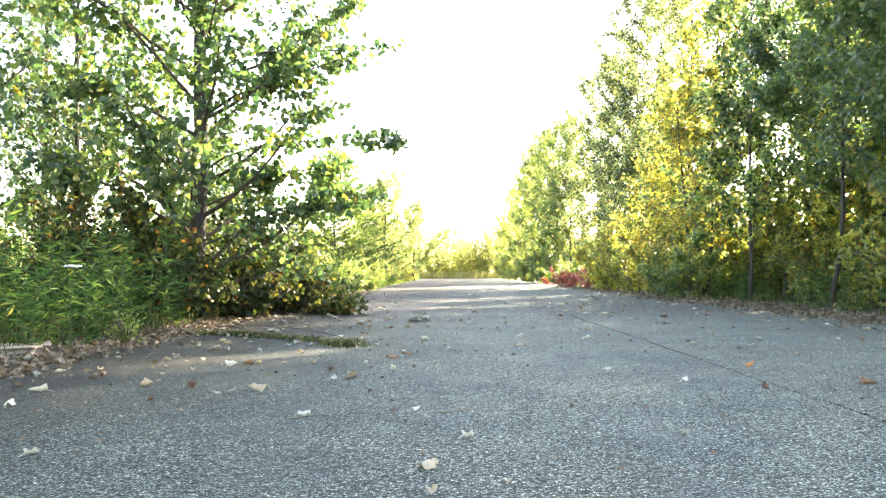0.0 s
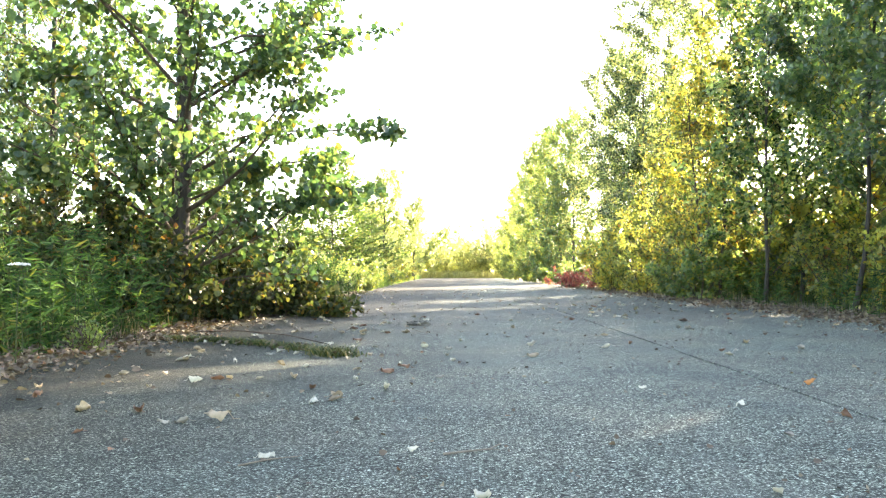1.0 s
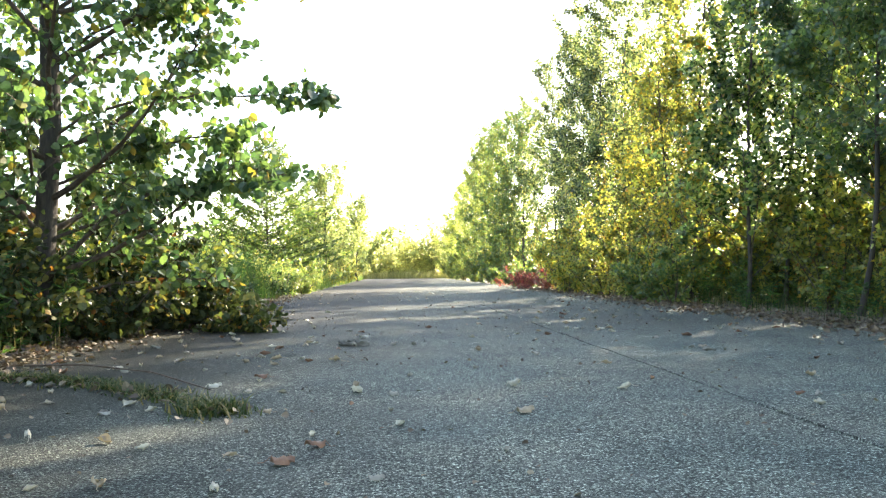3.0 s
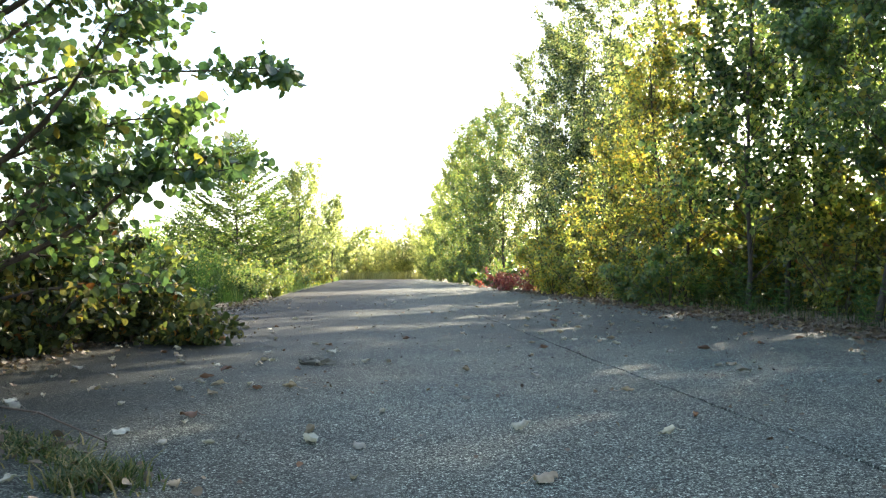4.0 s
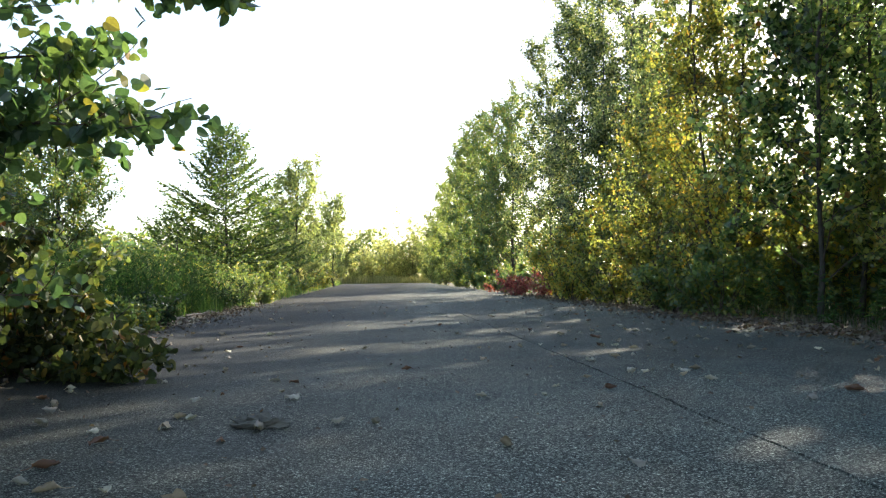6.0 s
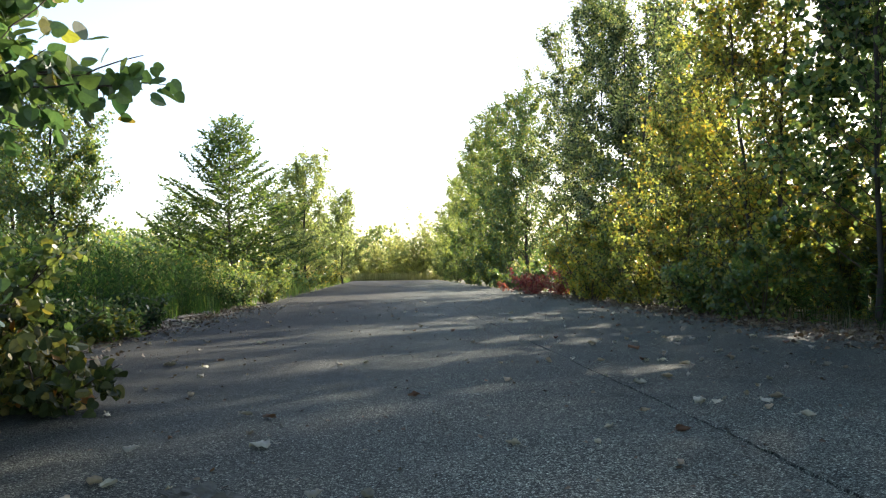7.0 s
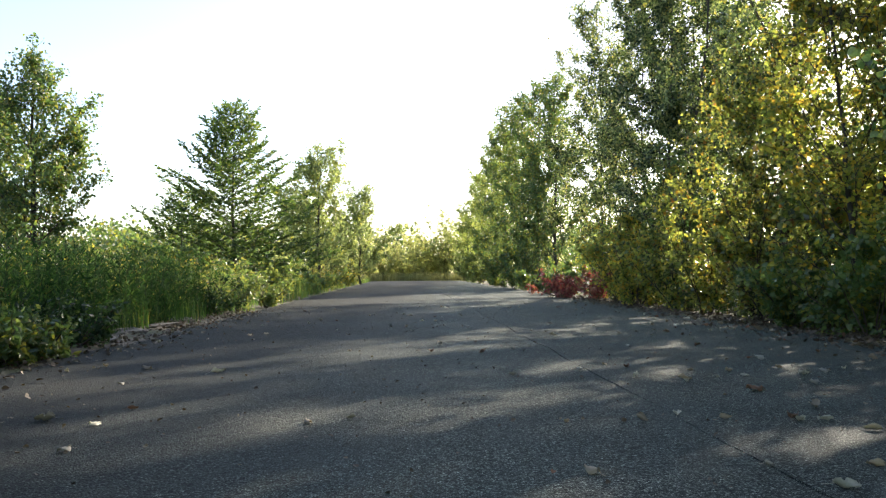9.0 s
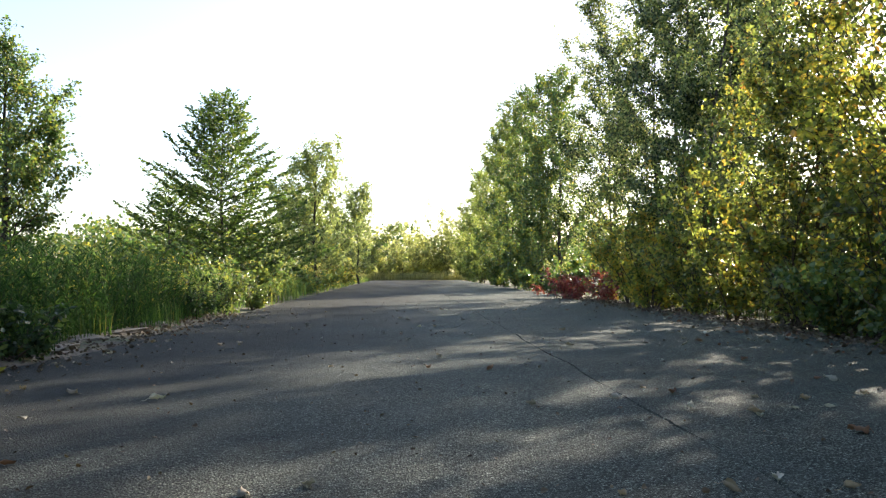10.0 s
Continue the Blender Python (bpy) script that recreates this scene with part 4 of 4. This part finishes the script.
grass("dry_grass", R(313), s[::26, 0], s[::26, 1], 0.15, 0.4, 0.0018, M_STRAW, "dry straw stalks under the cottonwood", bend_out=0.3)
r = R(9)
grass("dry_grass", R(314), r.uniform(-9, 5, 9000), r.uniform(63.9, 68, 9000), 0.25, 0.8, 0.012, M_DRYGRASS, "pale dry grass across the end of the road", bend_out=0.4)
s = scatter(R(10), 6000, 20.0, 63.0, 0.1, 3.0, left_edge, -1)
grass("verge_grass", R(315), s[:, 0], s[:, 1], 0.15, 0.5, 0.008, M_GRASS, "sunlit grass along the bank")
# the strip of grass in a crack across the asphalt
u = R(12).uniform(0, 1, 2600) ** 1.1
v = R(13).normal(size=(2600, 2)) * np.array([0.06, 0.065]) * (0.4 + 0.6 * np.sin(u * 11) ** 2)[:, None]
grass("grass_strip", R(316), -2.2 + 1.42 * u + v[:, 0], 6.30 - 0.35 * u - 0.75 * u ** 2 + v[:, 1], 0.02, 0.05, 0.0035, M_TUFT, "low green grass growing in a crack across the road", z=-0.004, bend_out=2.6)
v = R(14).normal(size=(420, 2)) * 0.06
grass("grass_strip", R(317), -0.86 + v[:, 0], 5.26 + v[:, 1], 0.03, 0.075, 0.003, M_TUFT, "yellowish grass tuft at the end of the strip", z=-0.004, bend_out=1.8)
shrub("weed_plant", R(318), -2.42, 5.55, 0.2, 0.16, 16, 700, 0.026, leaf_mat("fresh_weed", [(0, GREEN), (0.6, BRIGHT), (1, (0.2, 0.3, 0.07))]), "small bright green feathery weed in dry litter", "weed", tpl=LEAF_OVAL, low=0.05)


# ---- wild carrot flower ----
def wild_carrot(x, y, h):
    root = thing("wild_carrot", x, y, -0.03, 0, "white wild carrot flower head on a thin stalk", "flower")
    rng = R(5)
    line = bend(rng, (0, 0, 0), (0.05, 0, 1), h, 5, 0, 0.03)
    V, F = tube(line, np.linspace(0.004, 0.002, 6), 4)
    part("stalk", mesh_np("stalk", V, [F], M_STALK), root)
    lines, P = [], []
    for i in range(26):
        a, rr = i * 2.4, 0.045 * math.sqrt(i / 26)
        tip = line[-1] + np.array([math.cos(a) * rr, math.sin(a) * rr, 0.028 - rr * 0.15])
        lines.append((np.array([line[-1], (line[-1] + tip) / 2 + np.array([0, 0, -0.004]), tip]), np.array([0.001, 0.0009, 0.0008])))
        P += [tip + rng.normal(size=3) * np.array([0.005, 0.005, 0.002]) for _ in range(9)]
    V, F = tubes(lines, 3)
    part("rays", mesh_np("rays", V, [F], M_STALK), root)
    V, F = leaf_cloud(rng, np.array(P), rng.normal(size=(len(P), 3)), 0.009, LEAF_OVAL)
    part("flower_head", mesh_np("flower_head", V, [F], M_UMBEL), root, "white lacy flower head")


wild_carrot(-2.37, 4.68, 0.52)


# ---- far woods ----
def far_woods():
    rng = R(50)
    P = []
    for i in range(150):
        a = rng.uniform(-80, 60)
        d = rng.uniform(85, 150)
        x, y = d * math.sin(radians(a)), d * math.cos(radians(a))
        if abs(a) < 5 and d < 75:
            continue
        h, w = rng.uniform(3.5, 6.5) * d / 95, rng.uniform(3, 6)
        q = unit(rng.normal(size=(900, 3))) * rng.uniform(0.35, 1, (900, 1)) ** 0.5
        P.append(np.stack([x + q[:, 0] * w, y + q[:, 1] * w, h * 0.5 + q[:, 2] * h * 0.5 + rng.normal(size=900) * 0.3], 1))
    P = np.concatenate(P)
    P[:, 2] = np.maximum(P[:, 2], 0.1)
    V, F = leaf_cloud(rng, P, rng.normal(size=P.shape), 0.45, LEAF_FAR)
    tagged(new("far_woods", mesh_np("far_woods", V, [F], M_POPLAR)), "distant green woods along the horizon", "woods", kind="stuff")


far_woods()


# ---- litter and small things on the asphalt ----
def litter(name, seed, P, size, label):
    rng = R(seed)
    n = len(P)
    D = rng.normal(size=(n, 3)) * np.array([1, 1, 0.22])
    T, F = fold([(0, 0), (0.22, 0.0), (0.42, 0.2), (0.40, 0.5), (0.2, 0.82), (0, 1)], 0.35)
    D = unit(D)
    up = unit(rng.normal(size=(n, 3)) * 0.6 + np.array([0, 0, 1.0]))
    X = unit(np.cross(D, up))
    Z = np.cross(X, D)
    s = size * rng.uniform(0.5, 1.2, n)
    V = P[:, None] + s[:, None, None] * (T[None, :, 0:1] * X[:, None] + T[None, :, 1:2] * D[:, None] + T[None, :, 2:3] * Z[:, None])
    FF = (F[None] + (np.arange(n) * len(T))[:, None, None]).reshape(-1, F.shape[1])
    tagged(new(name, mesh_np(name, V.reshape(-1, 3), [FF], M_LITTER)), label, "leaf litter", kind="stuff")


def litter_band(seed, n, y0, y1, mean, sd, edge, side, z=0.012):
    rng = R(seed)
    ys = rng.uniform(y0, y1, n)
    d = rng.normal(mean, sd, n)
    return np.stack([edge(ys) + side * d, ys, np.where(d < 0.05, z, rng.uniform(-0.03, 0.03, n))], 1)


litter("leaf_litter", 401, np.concatenate([litter_band(1, 4600, 3.0, 10.0, 0.26, 0.22, left_edge, -1), litter_band(2, 1500, 10, 20, 0.15, 0.22, left_edge, -1)]),
       0.036, "dry tan and brown leaves drifted along the verge")
litter("leaf_litter", 402, np.concatenate([litter_band(3, 5000, 6.0, 16.0, 0.35, 0.35, right_edge, 1), litter_band(4, 1800, 16, 27, 0.2, 0.28, right_edge, 1)]),
       0.043, "dry brown leaves drifted under the poplar row")


u = R(16).uniform(0, 1, 90)
v = R(17).normal(size=(90, 2)) * 0.07
litter("leaf_litter", 403, np.stack([-2.2 + 1.5 * u + v[:, 0], 6.22 - 0.35 * u - 0.75 * u ** 2 + v[:, 1], np.full(90, 0.014)], 1), 0.042, "dry leaves caught in the grass strip")


def fallen_meshes():
    out = []
    for i in range(9):
        rng = R(500 + i)
        v = np.linspace(0, 1, 7)
        w = np.array([0.06, 0.38, 0.46, 0.42, 0.31, 0.16, 0.0])
        f = np.linspace(-1, 1, 7)
        roll = rng.uniform(2.2, 4.8)
        ang = f * roll * 0.5
        rad = 1 / max(roll, 0.2)
        X = w[:, None] * rad * 2 * np.sin(ang)[None] * 0.9
        Zv = w[:, None] * rad * 2 * (1 - np.cos(ang))[None] + 0.25 * rng.uniform(0.2, 1.6) * ((v - 0.5) ** 2)[:, None] * 4 * 0.5
        Yv = np.repeat(v[:, None], 7, 1) - 0.5
        Zv = Zv + rng.normal(size=X.shape) * 0.045 + 0.12 * rng.normal() * np.outer(v - 0.5, f)
        X = X * (1 + rng.normal(size=X.shape) * 0.09) + rng.normal(size=X.shape) * 0.02
        Yv = Yv + rng.normal(size=X.shape) * 0.035
        if i % 3 == 2:
            Zv = Zv.max() - Zv
        V = np.stack([X, Yv, Zv - Zv.min()], -1).reshape(-1, 3)
        a, b = np.meshgrid(np.arange(6), np.arange(6), indexing="ij")
        q = np.stack([a * 7 + b, a * 7 + b + 1, (a + 1) * 7 + b + 1, (a + 1) * 7 + b], -1).reshape(-1, 4)
        z0 = V[3, 2]
        SV, SF = tube([(rng.normal() * 0.1, -1.0, 0.03), (0.0, -0.75, 0.05), (0, -0.48, z0)], [0.016, 0.014, 0.016], 4)
        out.append((np.concatenate([V, SV]), np.concatenate([q, SF + len(V)])))
    return out


FALLEN_SHAPES = fallen_meshes()
FALLEN = {(c, i): mesh_np("fallen_leaf", V, [F], m, True) for c, m in M_FALLEN.items() for i, (V, F) in enumerate(FALLEN_SHAPES)}
WORDS = {"tan": "curled tan dry leaf lying on the asphalt", "grey": "crumpled grey-brown dry leaf lying on the asphalt",
         "pale": "pale dry leaf with its underside up on asphalt", "brown": "dark brown curled leaf lying on the asphalt",
         "orange": "bright orange fallen leaf on the asphalt"}


def fallen(rng, x, y, colour, size):
    ob = new("fallen_leaf", FALLEN[colour, int(rng.integers(9))])
    ob.matrix_basis = pose(x, y, 0.0015, rng.normal() * 6, rng.normal() * 6, rng.uniform(0, 360)) @ Matrix.Scale(size, 4)
    tagged(ob, WORDS[colour], "leaf", "fallen leaves on the road")


NEAR_A = [(0.26, 5.18, 't', 0.071), (-0.37, 5.70, 'p', 0.078), (-0.56, 7.79, 'g', 0.085), (1.33, 4.09, 'o', 0.055), (-0.03, 2.33, 'p', 0.057), (-0.57, 2.68, 'p', 0.052), (-1.18, 3.35, 'b', 0.079), (-1.09, 3.92, 'g', 0.043), (0.88, 3.56, 'p', 0.048), (-1.37, 3.36, 't', 0.085), (-0.86, 3.18, 't', 0.079), (-0.96, 3.15, 'g', 0.052), (-1.02, 3.15, 'g', 0.039), (-0.12, 1.97, 't', 0.059), (-0.10, 1.74, 't', 0.040), (-1.15, 2.08, 'p', 0.052), (-0.63, 3.55, 'p', 0.059), (-1.74, 3.19, 'p', 0.076), (-1.66, 2.86, 'p', 0.060), (-0.21, 2.77, 'p', 0.035), (-1.21, 2.99, 'b', 0.035), (0.59, 2.40, 'p', 0.039), (1.14, 3.33, 'b', 0.054), (1.60, 3.46, 'b', 0.070)]
NEAR_B = [(0.84, 3.01, 'g', 0.037), (0.13, 4.56, 'g', 0.037), (-0.21, 4.27, 'g', 0.041), (-1.97, 3.81, 'p', 0.048), (-0.62, 4.53, 't', 0.041), (-0.16, 7.89, 'g', 0.058), (-1.03, 4.74, 't', 0.060), (0.17, 6.50, 'g', 0.045), (2.08, 6.80, 'b', 0.061), (1.36, 5.30, 'p', 0.052), (-1.00, 4.22, 'g', 0.035), (-0.89, 4.64, 'p', 0.046), (-1.29, 4.81, 'p', 0.057), (0.62, 3.97, 'p', 0.035), (-0.84, 6.05, 'p', 0.041), (-0.39, 5.86, 't', 0.064), (0.30, 5.83, 'p', 0.073), (1.11, 9.16, 'p', 0.085), (-1.20, 6.49, 'p', 0.042), (-0.90, 6.74, 't', 0.059), (1.88, 8.44, 'b', 0.081), (-0.89, 7.87, 't', 0.069), (1.63, 7.23, 'g', 0.085), (-1.00, 5.89, 'p', 0.061)]
NEAR_C = [(-0.82, 5.71, 'g', 0.042), (-0.16, 6.22, 'p', 0.050), (-1.26, 12.39, 'p', 0.075), (-1.53, 10.89, 'g', 0.085), (-1.29, 10.78, 'p', 0.049), (0.40, 12.20, 'g', 0.057), (1.19, 9.19, 'p', 0.048), (0.80, 12.37, 'g', 0.058), (1.48, 11.57, 'b', 0.085), (1.26, 11.89, 'p', 0.054), (1.44, 10.77, 'p', 0.062), (1.34, 10.83, 'b', 0.081), (1.88, 10.80, 't', 0.068), (1.41, 9.23, 'p', 0.057), (1.56, 9.67, 'g', 0.047), (-0.54, 8.50, 'p', 0.075), (0.54, 8.48, 'p', 0.039), (-0.93, 8.46, 'p', 0.053), (0.93, 10.93, 'p', 0.053), (0.95, 10.09, 'p', 0.035), (1.05, 9.83, 'p', 0.073)]
KNOWN = NEAR_A + NEAR_B + NEAR_C
rng = R(601)
for x, y, c, s in KNOWN:
    fallen(rng, x, y, {"t": "tan", "g": "grey", "p": "pale", "b": "brown", "o": "orange"}[c], s * 0.93)
made = 0
while made < 198:
    y = rng.uniform(1.2, 21)
    f = rng.beta(0.75, 0.6) if rng.random() < 0.75 else rng.uniform()
    x = float(left_edge(y)) + 0.1 + f * (float(right_edge(y) - left_edge(y)) - 0.2)
    if any(abs(x - k[0]) < 0.12 and abs(y - k[1]) < 0.12 for k in KNOWN) or (abs(x) < 0.9 and y < 12 and rng.random() < 0.6) or (y < 5 and abs(x) < 1.8 and rng.random() < 0.75):
        continue
    fallen(rng, x, y, rng.choice(["tan", "grey", "pale", "brown"], p=[0.32, 0.34, 0.16, 0.18]), rng.uniform(0.035, 0.07))
    made += 1
for x0, x1, y0, y1, n in ((-1.9, -0.55, 6.6, 9.2, 30), (0.9, 2.8, 7.4, 12.6, 34), (-2.0, -0.4, 3.9, 6.2, 16), (-1.9, -0.1, 3.6, 5.8, 22)):
    for _ in range(n):
        fallen(rng, rng.uniform(x0, x1), rng.uniform(y0, y1), rng.choice(["tan", "grey", "pale", "brown"], p=[0.34, 0.3, 0.22, 0.14]), rng.uniform(0.035, 0.068))


def debris():
    """Crumbs of leaf and grit all over the asphalt."""
    rng = R(650)
    n = 2600
    ys = rng.uniform(0.8, 24, n)
    f = rng.beta(0.8, 0.7, n)
    x = left_edge(ys) + 0.05 + f * (right_edge(ys) - left_edge(ys) - 0.1)
    litter("leaf_crumbs", 651, np.stack([x, ys, np.full(n, 0.004)], 1), 0.019, "small crumbs of dry leaf scattered over asphalt")


debris()


def stick(name, pts, r, label, twigs=2, mat=None):
    rng = R(int(abs(pts[0][0]) * 1000))
    root = thing(name, *pts[0][:2], 0, 0, label, "stick")
    line = np.asarray(pts, dtype=float) - np.array([pts[0][0], pts[0][1], 0])
    V, F = tube(line, np.linspace(r, r * 0.45, len(line)), 6)
    part("stem", mesh_np("stem", V, [F], mat or M_DRYSTALK, True), root)
    for i in range(twigs):
        p, d = along(line, np.array([rng.uniform(0.3, 0.9)]))
        t = bend(rng, p[0], d[0] + rng.normal(size=3) * np.array([0.7, 0.7, 0.05]), 6 * r + 0.02, 3, 0, 0.08)
        V, F = tube(t, np.linspace(r * 0.5, r * 0.25, 4), 4)
        part("twig", mesh_np("twig", V, [F], mat or M_DRYSTALK, True), root)


stick("stick", [(-0.13, 2.74, 0.004), (-0.06, 2.77, 0.006), (-0.01, 2.80, 0.005), (0.02, 2.87, 0.004)], 0.0035, "thin pale dry stick lying on the asphalt")
stick("stick", [(-0.62, 2.60, 0.003), (-0.56, 2.66, 0.005), (-0.50, 2.70, 0.004)], 0.0025, "short thin twig lying on the asphalt", 1)
stick("stick", [(-2.05, 6.38, 0.05), (-1.7, 6.22, 0.07), (-1.3, 5.98, 0.06), (-0.95, 5.62, 0.03)], 0.006, "dark fallen twig lying in the grass strip", 3, M_TWIG)
stick("stick", [(2.15, 4.35, 0.005), (2.35, 4.42, 0.008), (2.6, 4.4, 0.006)], 0.006, "dark broken stick lying on the asphalt", 2, M_TWIG)


def bark_piece(x, y, rz, sx, sy, sz, label):
    bm = bmesh.new()
    bmesh.ops.create_icosphere(bm, subdivisions=4, radius=0.5)
    for v in bm.verts:
        k = 1 + 0.55 * noise.noise(v.co * 3.5 + Vector((x, y, 0))) + 0.4 * noise.noise(v.co * 9)
        v.co = Vector((v.co.x * sx * k, v.co.y * sy * k, max(0.0, (v.co.z + 0.2) * sz * k * (1 + 0.7 * noise.noise((v.co.x * 7, v.co.y * 7, 3))))))
    me = bpy.data.meshes.new("bark_piece")
    bm.to_mesh(me)
    bm.free()
    me.materials.append(M_ROT)
    ob = new("bark_piece", me)
    ob.matrix_basis = pose(x, y, 0, 0, 0, rz)
    tagged(ob, label, "bark")


bark_piece(-0.57, 7.87, -6, 0.19, 0.075, 0.052, "grey lump of rotten bark lying on the asphalt")


def concrete_chunk(i, x, y, sx, sy, sz, rz):
    rng = R(700 + i)
    bm = bmesh.new()
    bmesh.ops.create_cube(bm, size=1)
    bmesh.ops.subdivide_edges(bm, edges=bm.edges[:], cuts=3, use_grid_fill=True)
    for v in bm.verts:
        v.co += Vector((noise.noise(v.co * 2 + Vector((i, 0, 0))), noise.noise(v.co * 2 + Vector((0, i, 0))), noise.noise(v.co * 3 + Vector((0, 0, i))))) * 0.16
        v.co = Vector((v.co.x * sx, v.co.y * sy, v.co.z * sz))
    me = bpy.data.meshes.new("concrete_chunk")
    bm.to_mesh(me)
    bm.free()
    me.materials.append(M_CONCRETE)
    ob = new("concrete_chunk", me)
    ob.matrix_basis = pose(x, y, sz * 0.35 - 0.03, rng.normal() * 4, rng.normal() * 4, rz)
    tagged(ob, "flat pale chunk of broken concrete in the verge", "concrete chunk", "broken concrete along the verge")


for i, c in enumerate([(-3.0, 15.0, 0.36, 0.5, 0.045, 10), (-3.15, 16.0, 0.3, 0.36, 0.04, 50), (-3.1, 16.8, 0.36, 0.4, 0.045, 60), (-3.2, 17.9, 0.3, 0.42, 0.05, 25),
                       (-2.85, 4.75, 0.5, 0.45, 0.08, 15)]):
    concrete_chunk(i, *c)
